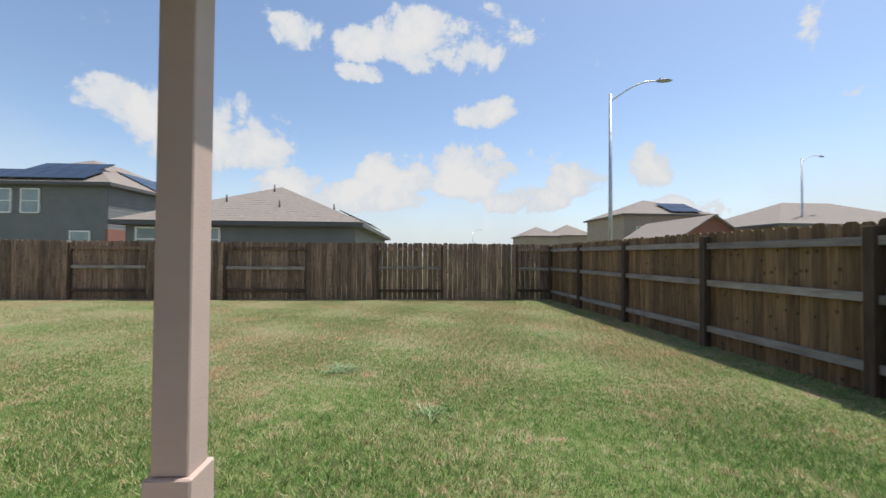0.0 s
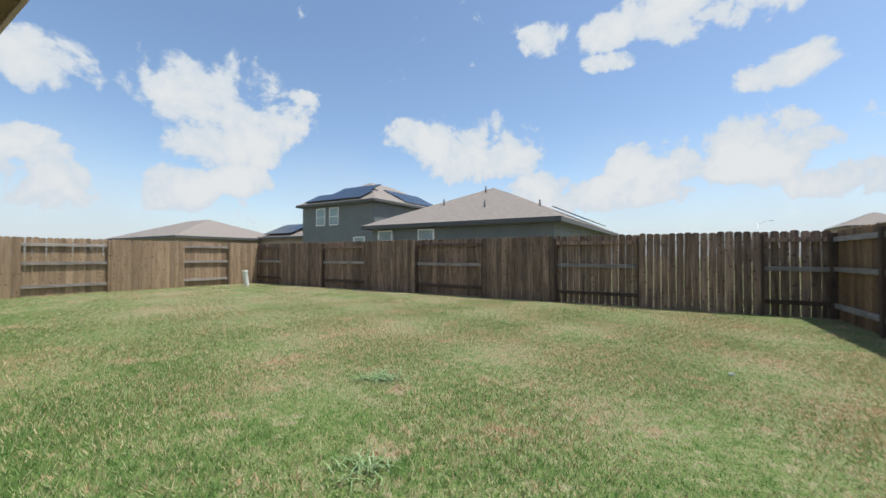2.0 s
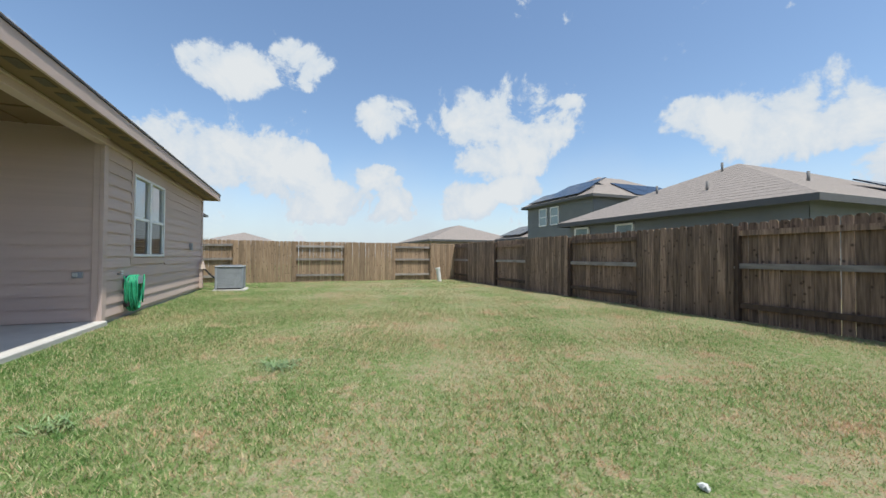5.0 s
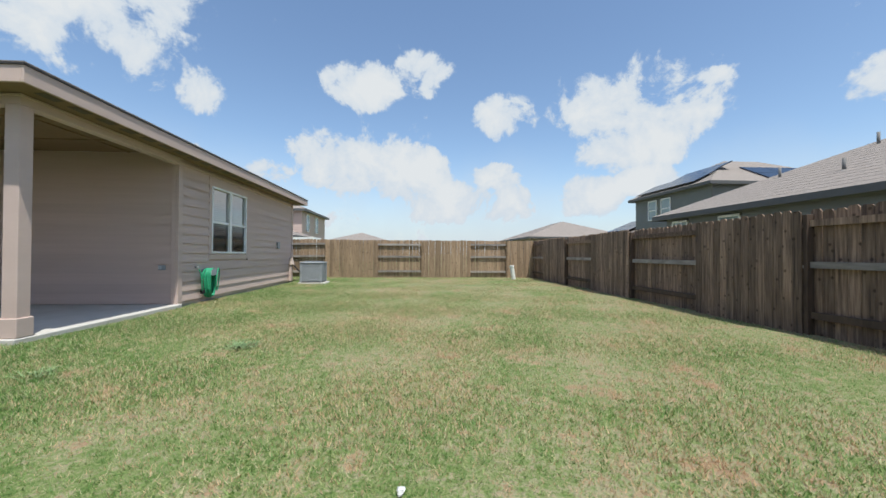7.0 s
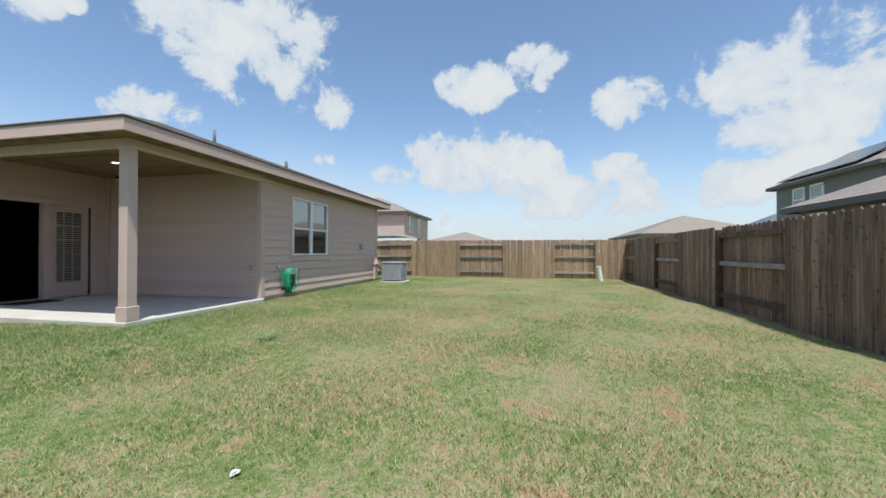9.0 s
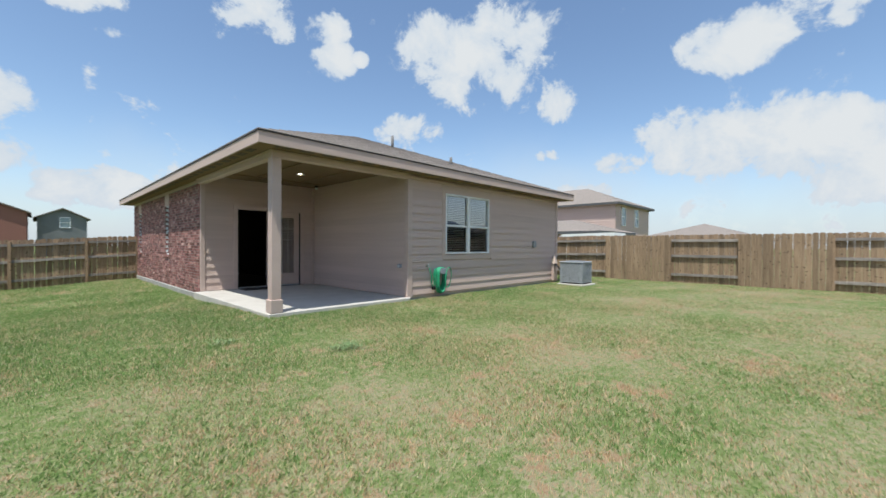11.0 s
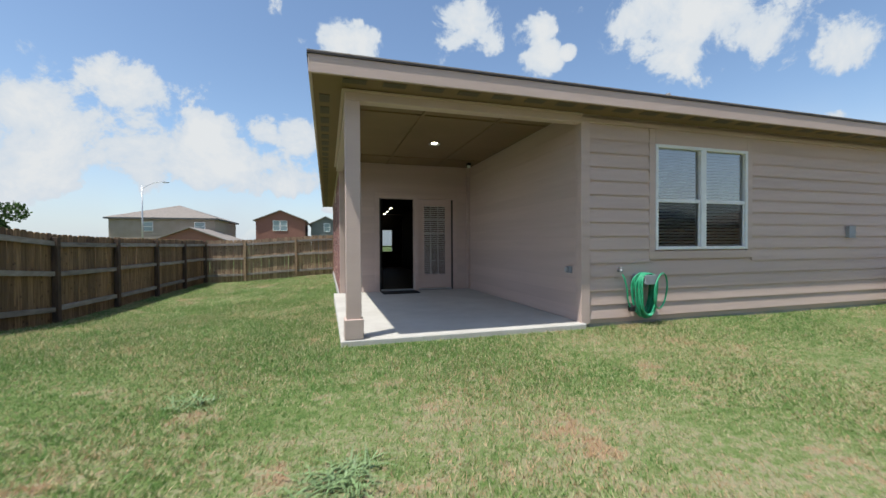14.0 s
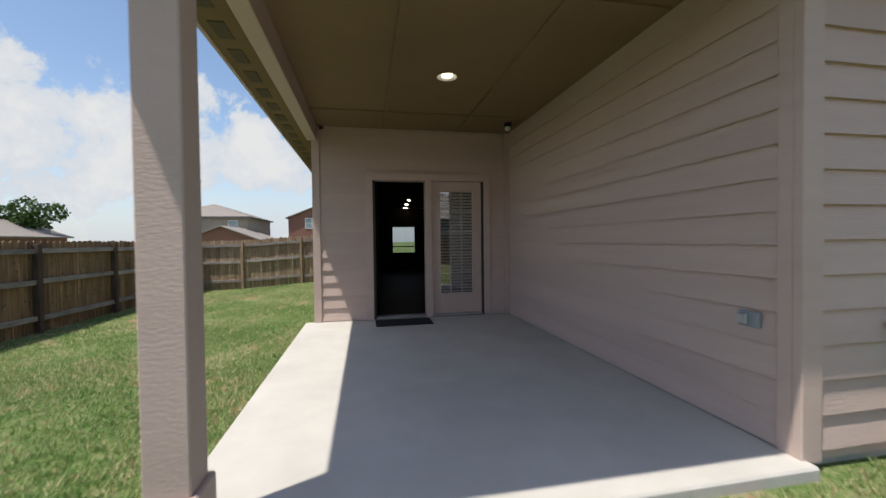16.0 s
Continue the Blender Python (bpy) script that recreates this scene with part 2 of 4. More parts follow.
def emit(name, c, s):
    m = bpy.data.materials.new(name)
    m.use_nodes = True
    b = m.node_tree.nodes['Principled BSDF']
    b.inputs['Emission Color'].default_value = (*c, 1)
    b.inputs['Emission Strength'].default_value = s
    return m
M_LAMP = emit('lamp_glow', (1.0, 0.86, 0.62), 14.0)

# lawn colours: lush green to straw in patches
def lawn_mat(name, dark, blade):
    m = bpy.data.materials.new(name)
    m.use_nodes = True
    nt = m.node_tree
    b = nt.nodes['Principled BSDF']
    b.inputs['Roughness'].default_value = 0.6 if blade else 0.95
    b.inputs['Specular IOR Level'].default_value = 0.35 if blade else 0.1
    g = nt.nodes.new('ShaderNodeNewGeometry')
    pos = g.outputs['Position']
    n1 = nd(nt, 'ShaderNodeTexNoise', Scale=0.55, Detail=4.0, Roughness=0.6)
    n2 = nd(nt, 'ShaderNodeTexNoise', Scale=5.0, Detail=7.0, Roughness=0.75)
    n3 = nd(nt, 'ShaderNodeTexNoise', Scale=60.0, Detail=3.0)
    for n in (n1, n2, n3):
        nt.links.new(pos, n.inputs['Vector'])
    sp = nt.nodes.new('ShaderNodeSeparateXYZ')
    nt.links.new(pos, sp.inputs[0])
    # the strip watered off the roof and the side yard stay greener
    dry = nd(nt, 'ShaderNodeMapRange')
    nt.links.new(sp.outputs[1], dry.inputs[0])
    dry.inputs[1].default_value = 2.5
    dry.inputs[2].default_value = 6.5
    dry.inputs[3].default_value = -0.115
    dry.inputs[4].default_value = 0.008
    v = mth(nt, 'ADD', mth(nt, 'MULTIPLY', n1.outputs[0], 0.6), mth(nt, 'MULTIPLY', n2.outputs[0], 0.6))
    v = mth(nt, 'ADD', v, dry.outputs[0])
    n4 = nd(nt, 'ShaderNodeTexNoise', Scale=1.7, Detail=6.0, Roughness=0.7)
    nt.links.new(pos, n4.inputs['Vector'])
    bare = nd(nt, 'ShaderNodeMapRange')
    nt.links.new(n4.outputs[0], bare.inputs[0])
    bare.inputs[1].default_value = 0.56
    bare.inputs[2].default_value = 0.7
    bare.inputs[4].default_value = 0.36
    v = mth(nt, 'ADD', v, bare.outputs[0])
    # hand-sized clumps
    n5 = nd(nt, 'ShaderNodeTexNoise', Scale=17.0, Detail=3.0, Roughness=0.6)
    nt.links.new(pos, n5.inputs['Vector'])
    v = mth(nt, 'ADD', v, mth(nt, 'MULTIPLY', mth(nt, 'SUBTRACT', n5.outputs[0], 0.5), 0.5))
    if blade:
        v = mth(nt, 'ADD', v, mth(nt, 'MULTIPLY', mth(nt, 'SUBTRACT', g.outputs['Random Per Island'], 0.5), 0.58))
    else:
        v = mth(nt, 'ADD', v, mth(nt, 'MULTIPLY', mth(nt, 'SUBTRACT', n3.outputs[0], 0.5), 0.44))
    r = nt.nodes.new('ShaderNodeValToRGB')
    k = dark
    stops = [(0.34, (0.06 * k, 0.112 * k, 0.028 * k)), (0.47, (0.113 * k, 0.162 * k, 0.049 * k)), (0.57, (0.176 * k, 0.204 * k, 0.084 * k)),
             (0.67, (0.262 * k, 0.24 * k, 0.146 * k)), (0.8, (0.275 * k, 0.188 * k, 0.112 * k))]
    while len(r.color_ramp.elements) < len(stops):
        r.color_ramp.elements.new(0.5)
    for e, (p, c) in zip(r.color_ramp.elements, stops):
        e.position = p
        e.color = (*c, 1)
    nt.links.new(v, r.inputs[0])
    nt.links.new(r.outputs[0], b.inputs['Base Color'])
    if blade:
        b.inputs['Transmission Weight'].default_value = 0.0
        td = nt.nodes.new('ShaderNodeBsdfTranslucent')
        nt.links.new(r.outputs[0], td.inputs[0])
        mx = nt.nodes.new('ShaderNodeMixShader')
        mx.inputs[0].default_value = 0.3
        nt.links.new(b.outputs[0], mx.inputs[1])
        nt.links.new(td.outputs[0], mx.inputs[2])
        nt.links.new(mx.outputs[0], nt.nodes['Material Output'].inputs[0])
    else:
        bp = nd(nt, 'ShaderNodeBump', Strength=0.7, Distance=0.04)
        nt.links.new(n3.outputs[0], bp.inputs['Height'])
        nt.links.new(bp.outputs[0], b.inputs['Normal'])
    return m
M_GROUND = lawn_mat('lawn_soil', 1.15, False)
M_BLADE = lawn_mat('grass_blades', 2.15, True)

# ---- mesh helpers ----
def mesh_ob(name, verts, faces, m, parent=None, smooth=False):
    me = bpy.data.meshes.new(name)
    me.from_pydata([tuple(v) for v in verts], [], faces)
    me.update()
    if m:
        me.materials.append(m)
    ob = new(name, me)
    if smooth:
        for p in me.polygons:
            p.use_smooth = True
    if parent:
        ob.parent = parent
    return ob

def bm_ob(name, bm, m, parent=None, smooth=False):
    me = bpy.data.meshes.new(name)
    bm.normal_update()
    bm.to_mesh(me)
    bm.free()
    me.materials.append(m)
    if smooth:
        for p in me.polygons:
            p.use_smooth = True
    ob = new(name, me)
    if parent:
        ob.parent = parent
    return ob

def add_box(bm, x0, y0, z0, x1, y1, z1, bevel=0.0):
    res = bmesh.ops.create_cube(bm, size=1.0)
    vs = res['verts']
    for v in vs:
        v.co = V(((x0 + x1) / 2 + v.co.x * (x1 - x0), (y0 + y1) / 2 + v.co.y * (y1 - y0), (z0 + z1) / 2 + v.co.z * (z1 - z0)))
    if bevel:
        es = list({e for v in vs for e in v.link_edges})
        bmesh.ops.bevel(bm, geom=es, offset=bevel, segments=1, affect='EDGES')

def boxes(name, lst, m, parent=None, bevel=0.0):
    bm = bmesh.new()
    for b in lst:
        x0, y0, z0, x1, y1, z1 = b
        add_box(bm, min(x0, x1), min(y0, y1), min(z0, z1), max(x0, x1), max(y0, y1), max(z0, z1), bevel)
    return bm_ob(name, bm, m, parent)

def empty(name, at=(0, 0, 0), **tags):
    ob = new(name)
    ob.empty_display_size = 0.1
    tagged(ob, **tags)
    return ob

def tube(name, pts, radius, m, parent=None, cyc=False):
    cu = bpy.data.curves.new(name, 'CURVE')
    cu.dimensions = '3D'
    cu.bevel_depth = radius
    cu.bevel_resolution = 3
    s = cu.splines.new('POLY')
    s.points.add(len(pts) - 1)
    for p, q in zip(s.points, pts):
        p.co = (*q, 1)
    s.use_cyclic_u = cyc
    tmp = bpy.data.objects.new(name, cu)
    me = bpy.data.meshes.new_from_object(tmp)
    bpy.data.objects.remove(tmp)
    me.name = name
    me.materials.clear()
    me.materials.append(m)
    for p in me.polygons:
        p.use_smooth = True
    ob = new(name, me)
    if parent:
        ob.parent = parent
    return ob

def smooth01(v):
    v = np.clip(v, 0, 1)
    return v * v * (3 - 2 * v)

def gz(x, y):
    """Height of the lawn: level behind the house, falling along the side yard."""
    rise = 0.018 * smooth01(1.0 - np.maximum(np.maximum(y - 2.6, x + 1.3), 0.0))
    return rise - (smooth01((2.2 - y) / 5.0)) * (0.12 + 0.2 * smooth01((x + 1.3) / 4.0)) - 0.005

FX_E, FY_N, FX_W, FY_S = 3.8, 11.97, -14.02, -10.1

# ---- ground ----
def ground():
    xs = np.concatenate([[-600, -200, -80, -40], np.arange(-16, 6.01, 0.4), [20, 60, 200, 600]])
    ys = np.concatenate([[-600, -200, -80, -40, -20], np.arange(-12, 14.01, 0.4), [30, 60, 200, 600]])
    X, Y = np.meshgrid(xs, ys)
    Z = gz(X, Y) + 0.012 * np.sin(X * 2.1 + Y) * np.sin(Y * 1.7 - X * 0.6)
    n = len(xs)
    faces = [(j * n + i, j * n + i + 1, (j + 1) * n + i + 1, (j + 1) * n + i) for j in range(len(ys) - 1) for i in range(n - 1)]
    ob = mesh_ob('ground', np.stack([X, Y, Z], -1).reshape(-1, 3), faces, M_GROUND, smooth=True)
    tagged(ob, 'sunlit patchy lawn of green and straw-coloured grass', 'lawn', kind='structure')
ground()

def grass(name, count, xr, yr, hgt, wid, label, holes, dens=None):
    x = rng.uniform(*xr, count)
    y = rng.uniform(*yr, count)
    ok = np.ones(count, bool)
    for a, b, c, d in holes:
        ok &= ~((x > a) & (x < c) & (y > b) & (y < d))
    if dens is not None:
        ok &= rng.random(count) < dens(x, y)
    x, y = x[ok], y[ok]
    n = len(x)
    # clumping
    x = x + 0.02 * np.sin(y * 41 + x * 17)
    y = y + 0.02 * np.sin(x * 37 - y * 13)
    z = gz(x, y) - 0.005
    a = rng.uniform(0, 2 * np.pi, n)
    lush = 1 + 0.45 * smooth01((5.0 - y) / 3.0)
    h = hgt * rng.uniform(0.45, 1.25, n) * lush
    lean = rng.uniform(0.1, 1.2, n) * h
    la = rng.uniform(0, 2 * np.pi, n)
    w = wid * rng.uniform(0.7, 1.3, n)
    co = np.empty((n, 3, 3), np.float32)
    co[:, 0] = np.stack([x - np.cos(a) * w, y - np.sin(a) * w, z], -1)
    co[:, 1] = np.stack([x + np.cos(a) * w, y + np.sin(a) * w, z], -1)
    co[:, 2] = np.stack([x + np.cos(la) * lean, y + np.sin(la) * lean, z + h], -1)
    me = bpy.data.meshes.new(name)
    me.vertices.add(3 * n)
    me.vertices.foreach_set('co', co.ravel())
    me.loops.add(3 * n)
    me.loops.foreach_set('vertex_index', np.arange(3 * n, dtype=np.int32))
    me.polygons.add(n)
    me.polygons.foreach_set('loop_start', np.arange(0, 3 * n, 3, dtype=np.int32))
    me.update()
    me.materials.append(M_BLADE)
    ob = new(name, me)
    tagged(ob, label, 'grass', kind='stuff')
    return ob

HOUSE = [(-11.0, -16, -4.24, 2.5), (-4.4, -16, -1.36, 2.6)]
SLABHOLE = [(-4.5, -1.8, -1.27, 2.55), (-11.05, 2.7, -10.2, 4.0)]
def near(x, y):
    d = np.minimum(np.hypot(x - 0.5, y - 5.2), np.hypot(x + 1.2, y - 4.0))
    return np.clip(1.25 - d / 8.0, 0.22, 1.0)
grass('grass', 2400000, (FX_W, FX_E), (FY_S, FY_N), 0.032, 0.0036, 'short dry green lawn grass with straw-coloured blades', HOUSE + SLABHOLE, near)

# ---- house ----
HX, HY, HW = -4.3, 2.46, -10.9         # patio corner, rear wall, west end
BX, DY, HS = -1.4, -1.74, -10.7        # brick wall, door wall, front of the house
SLAB, CEIL, SOF = 0.08, 2.86, 2.72
house = empty('house', label='single-storey taupe siding and red brick house with covered patio', category='house')

def wall(name, lst, m=M_PAINT):
    return boxes(name, lst, m, house)
W_X0, W_X1, W_Z0, W_Z1 = -7.16, -5.46, 1.01, 2.46
# rear wall with the window opening; starts above the slab
wall('rear_wall', [(HW, HY - 0.16, 0.05, W_X0, HY - 0.012, 2.8), (W_X1, HY - 0.16, 0.05, HX, HY - 0.012, 2.8),
                   (W_X0, HY - 0.16, 0.05, W_X1, HY - 0.012, W_Z0), (W_X0, HY - 0.16, W_Z1, W_X1, HY - 0.012, 2.8)])
wall('patio_side_wall', [(HX - 0.16, DY, 0.05, HX - 0.012, HY - 0.165, CEIL)])
D_X0, D_X1, D_ZT = -3.90, -2.23, 2.11
wall('patio_door_wall', [(D_X1, DY - 0.16, 0.05, BX - 0.16, DY - 0.012, CEIL), (HX - 0.14, DY - 0.16, 0.05, D_X0, DY - 0.012, CEIL),
                         (D_X0, DY - 0.16, D_ZT, D_X1, DY - 0.012, CEIL)])
wall('west_wall', [(HW, HS, 0.05, HW + 0.15, HY - 0.165, 2.8)])
F_X0, F_X1 = -3.92, -3.1
wall('front_wall', [(HW + 0.16, HS, 0.05, F_X0, HS + 0.15, 2.8), (F_X1, HS, 0.05, BX - 0.16, HS + 0.15, 2.8),
                    (F_X0, HS, 0.05, F_X1, HS + 0.15, 0.8), (F_X0, HS, 1.74, F_X1, HS + 0.15, 2.8)])
boxes('foundation', [(HW + 0.03, HS, -0.5, HX - 0.02, HY - 0.03, 0.045), (HX - 0.015, HS, -0.5, BX - 0.03, DY - 0.03, 0.045)], M_FOUND, house)
boxes('brick_ledge', [(BX - 0.03, HS, -0.6, BX + 0.03, DY, 0.02)], M_FOUND, house, 0.01)
# room surfaces coloured near-black, indoor shade put into the colour
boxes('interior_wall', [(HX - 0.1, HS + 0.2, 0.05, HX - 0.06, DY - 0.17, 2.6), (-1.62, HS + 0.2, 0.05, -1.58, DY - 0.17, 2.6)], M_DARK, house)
# brown floor darkened almost to black for the same room shade
boxes('interior_floor', [(HX - 0.05, HS + 0.2, 0.05, -1.63, DY - 0.02, 0.09)], mat('shade_darkened_brown_floor', (0.02, 0.014, 0.011), (0.03, 0.022, 0.018), scale=3, rough=0.6, bump=0.1, spec=0.1), house)
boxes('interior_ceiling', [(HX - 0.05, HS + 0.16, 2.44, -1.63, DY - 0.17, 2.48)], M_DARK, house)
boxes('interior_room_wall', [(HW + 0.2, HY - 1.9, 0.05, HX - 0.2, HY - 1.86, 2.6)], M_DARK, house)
# added sheets hide the lit front wall, their near-black replacing shade
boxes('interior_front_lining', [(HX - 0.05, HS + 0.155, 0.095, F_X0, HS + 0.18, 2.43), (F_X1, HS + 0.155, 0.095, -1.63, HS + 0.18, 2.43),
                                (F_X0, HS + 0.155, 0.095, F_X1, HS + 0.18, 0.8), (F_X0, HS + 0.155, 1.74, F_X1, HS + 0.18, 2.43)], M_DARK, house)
for k, (lx, ly) in enumerate(((-3.4, -7.6), (-3.47, -9.0), (-3.56, -10.3))):
    bm = bmesh.new()
    bmesh.ops.create_cone(bm, cap_ends=True, segments=16, radius1=0.05, radius2=0.05, depth=0.012, matrix=mathutils.Matrix.Translation((lx, ly, 2.43)))
    bm_ob('interior_downlight', bm, M_LAMP, house)

# patio slab
slab = boxes('patio_slab', [(HX - 0.01, DY - 0.02, -0.12, -1.27, 2.55, SLAB)], M_SLAB, None, 0.012)
tagged(slab, 'pale grey broom-finished concrete patio slab', 'patio', kind='structure')

# lap siding
EXPO_H = 0.181
def plank_mesh(length):
    """A tapered board along +x whose face looks to +y, thick at the foot."""
    p = [(0, 0.012), (0.032, 0.0), (0.009, EXPO_H + 0.014), (0, EXPO_H + 0.014)]
    vs = [(0, y, z) for y, z in p] + [(length, y, z) for y, z in p]
    fs = [(0, 1, 2, 3), (7, 6, 5, 4), (1, 0, 4, 5), (2, 1, 5, 6), (3, 2, 6, 7), (0, 3, 7, 4)]
    me = bpy.data.meshes.new('siding_plank')
    me.from_pydata(vs, [], fs)
    me.update()
    me.materials.append(M_PLANK)
    return me
cache = {}
def plank(length, x, y, z, turn):
    key = round(length, 3)
    if key not in cache:
        cache[key] = plank_mesh(length)
    ob = new('siding_plank', cache[key])
    ob.matrix_world = pose(x, y, z, 0, 0, turn)
    ob.parent = house
for i in range(14):
    z = 0.115 + i * EXPO_H
    if z + EXPO_H > 2.72:
        break
    yb = HY - 0.012
    if z + EXPO_H < W_Z0 - 0.02 or z > W_Z1 + 0.02:
        plank(HX - 0.1 - HW - 0.1, HW + 0.1, yb, z, 0)
    else:
        plank(HX - 0.1 - (W_X1 + 0.1), W_X1 + 0.1, yb, z, 0)
        plank(W_X0 - 0.1 - HW - 0.1, HW + 0.1, yb, z, 0)
for i in range(15):
    z = SLAB + 0.01 + i * EXPO_H
    plank(HY - 0.1 - DY - 0.09, HX - 0.012, HY - 0.1, z, -90)
    if z < D_ZT + 0.05:
        plank((D_X0 - 0.1) - (HX + 0.07), HX + 0.07, DY - 0.012, z, 0)
        plank((BX - 0.1) - (D_X1 + 0.1), D_X1 + 0.1, DY - 0.012, z, 0)
    else:
        plank((BX - 0.1) - (HX + 0.07), HX + 0.07, DY - 0.012, z, 0)
# corner boards, casing, frieze
tr = 0.03
boxes('corner_board', [(HX - 0.1, HY - 0.02, 0.06, HX + tr, HY + tr, 2.66), (HX - 0.02, HY - 0.1, 0.06, HX + tr - 0.002, HY - 0.022, 2.66)], M_PAINT, house, 0.004)
boxes('corner_board', [(HW - 0.03, HY - 0.02, 0.06, HW + 0.1, HY + tr, 2.66)], M_PAINT, house, 0.004)
boxes('corner_board', [(BX - 0.1, DY - 0.02, SLAB + 0.004, BX + 0.004, DY + tr, CEIL - 0.01)], M_PAINT, house, 0.004)
boxes('corner_board', [(HX - 0.011, DY - 0.005, SLAB + 0.004, HX + 0.065, DY + 0.045, CEIL - 0.01)], M_PAINT, house, 0.004)
boxes('frieze_board', [(HW, HY - 0.02, 2.662, HX + tr, HY + tr + 0.004, 2.72)], M_PAINT, house, 0.003)
c = 0.1
boxes('window_casing', [(W_X0 - c, HY - 0.02, W_Z0 - 0.02, W_X0, HY + 0.02, W_Z1 + 0.2), (W_X1, HY - 0.02, W_Z0 - 0.02, W_X1 + c, HY + 0.02, W_Z1 + 0.2),
                        (W_X0 + 0.001, HY - 0.02, W_Z1, W_X1 - 0.001, HY + 0.019, W_Z1 + 0.199), (W_X0 - c, HY - 0.02, W_Z0 - 0.13, W_X1 + c, HY + 0.021, W_Z0 - 0.021)], M_PAINT, house, 0.003)

def window(name, x0, z0, x1, z1, y, parent):
    """A twin single-hung vinyl window in a wall that looks to +y."""
    w = new(name)
    w.parent = parent
    f, d = 0.045, 0.03
    xm = (x0 + x1) / 2
    zm = z0 + (z1 - z0) * 0.47
    boxes('frame', [(x0, y - 0.08, z0, x0 + f, y + d, z1), (x1 - f, y - 0.08, z0, x1, y + d, z1),
                    (x0 + f, y - 0.08, z0, x1 - f, y + d - 0.001, z0 + f), (x0 + f, y - 0.08, z1 - f, x1 - f, y + d - 0.001, z1),
                    (xm - 0.05, y - 0.08, z0 + f, xm + 0.05, y + d - 0.002, z1 - f)], M_WHITE, w, 0.004)
    for a, b in ((x0 + f, xm - 0.05), (xm + 0.05, x1 - f)):
        boxes('sash_rail', [(a, y - 0.06, zm - 0.025, b, y + 0.012, zm + 0.025), (a, y - 0.06, z0 + f, a + 0.02, y + 0.004, zm - 0.025),
                            (b - 0.02, y - 0.06, z0 + f, b, y + 0.004, zm - 0.025)], M_WHITE, w, 0.003)
        g = mesh_ob('pane', [(a, y - 0.02, zm), (b, y - 0.02, zm), (b, y - 0.02, z1 - f), (a, y - 0.02, z1 - f)], [(3, 2, 1, 0)], M_GLASS, w)
        g.visible_shadow = False
        g = mesh_ob('screened_pane', [(a, y - 0.01, z0 + f), (b, y - 0.01, z0 + f), (b, y - 0.01, zm), (a, y - 0.01, zm)], [(3, 2, 1, 0)], M_SCREEN, w)
        g.visible_shadow = False
        bm = bmesh.new()
        z = z0 + 0.06
        while z < z1 - 0.05:
            res = bmesh.ops.create_cube(bm, size=1.0)
            mx = pose((a + b) / 2, y - 0.068, z, 28, 0, 0) @ mathutils.Matrix.Diagonal((b - a, 0.05, 0.003, 1))
            bmesh.ops.transform(bm, matrix=mx, verts=res['verts'])
            z += 0.044
        bm_ob('blind', bm, M_BLIND, w)
    return w
window('window', W_X0, W_Z0, W_X1, W_Z1, HY, house)

# patio doors: one open onto the dark room, one fixed glazed leaf with blinds
P_X0, P_X1 = -3.87, -3.12
yf = DY
boxes('door_casing', [(D_X1, yf - 0.02, SLAB + 0.002, D_X1 + 0.1, yf + 0.03, D_ZT + 0.1), (D_X0 - 0.1, yf - 0.02, SLAB + 0.002, D_X0, yf + 0.03, D_ZT + 0.1),
                      (D_X0, yf - 0.02, D_ZT, D_X1, yf + 0.029, D_ZT + 0.1)], M_PAINT, house, 0.003)
boxes('door_mullion', [(-3.1, yf - 0.14, SLAB + 0.002, -3.0, yf + 0.02, D_ZT)], M_PAINT, house, 0.004)
for ja, jb in ((D_X1 - 0.035, D_X1), (D_X0, D_X0 + 0.03)):
    boxes('door_jamb', [(ja, yf - 0.15, SLAB + 0.002, jb, yf, D_ZT)], M_BRONZE, house)
boxes('threshold', [(D_X0 + 0.031, yf - 0.13, 0.09, -3.101, yf + 0.03, SLAB + 0.035), (-2.999, yf - 0.13, 0.09, D_X1 - 0.036, yf + 0.03, SLAB + 0.035)], M_STEEL, house, 0.006)
leaf = new('fixed_glazed_door')
leaf.parent = house
gx0, gx1, gz0, gz1 = -3.73, -3.22, 0.42, 1.97
L0, L1, Lb, Lt = D_X0 + 0.032, -3.102, SLAB + 0.04, D_ZT - 0.004
boxes('stile', [(L0, yf - 0.07, Lb, gx0, yf - 0.025, Lt), (gx1, yf - 0.07, Lb, L1, yf - 0.025, Lt), (gx0, yf - 0.07, Lb, gx1, yf - 0.0255, gz0), (gx0, yf - 0.07, gz1, gx1, yf - 0.0255, Lt)], M_PAINT, leaf, 0.003)
boxes('glazing_bead', [(gx0 - 0.02, yf - 0.03, gz0 - 0.02, gx0 + 0.012, yf - 0.012, gz1 + 0.02), (gx1 - 0.012, yf - 0.03, gz0 - 0.02, gx1 + 0.02, yf - 0.012, gz1 + 0.02),
                       (gx0, yf - 0.03, gz0 - 0.02, gx1, yf - 0.013, gz0 + 0.012), (gx0, yf - 0.03, gz1 - 0.012, gx1, yf - 0.013, gz1 + 0.02)], M_PAINT, leaf, 0.003)
g = mesh_ob('pane', [(gx0, yf - 0.035, gz0), (gx1, yf - 0.035, gz0), (gx1, yf - 0.035, gz1), (gx0, yf - 0.035, gz1)], [(3, 2, 1, 0)], M_GLASS, leaf)
g.visible_shadow = False
lst = [(gx0 + (gx1 - gx0) * k / 3 - 0.009, yf - 0.05, gz0, gx0 + (gx1 - gx0) * k / 3 + 0.009, yf - 0.037, gz1) for k in (1, 2)]
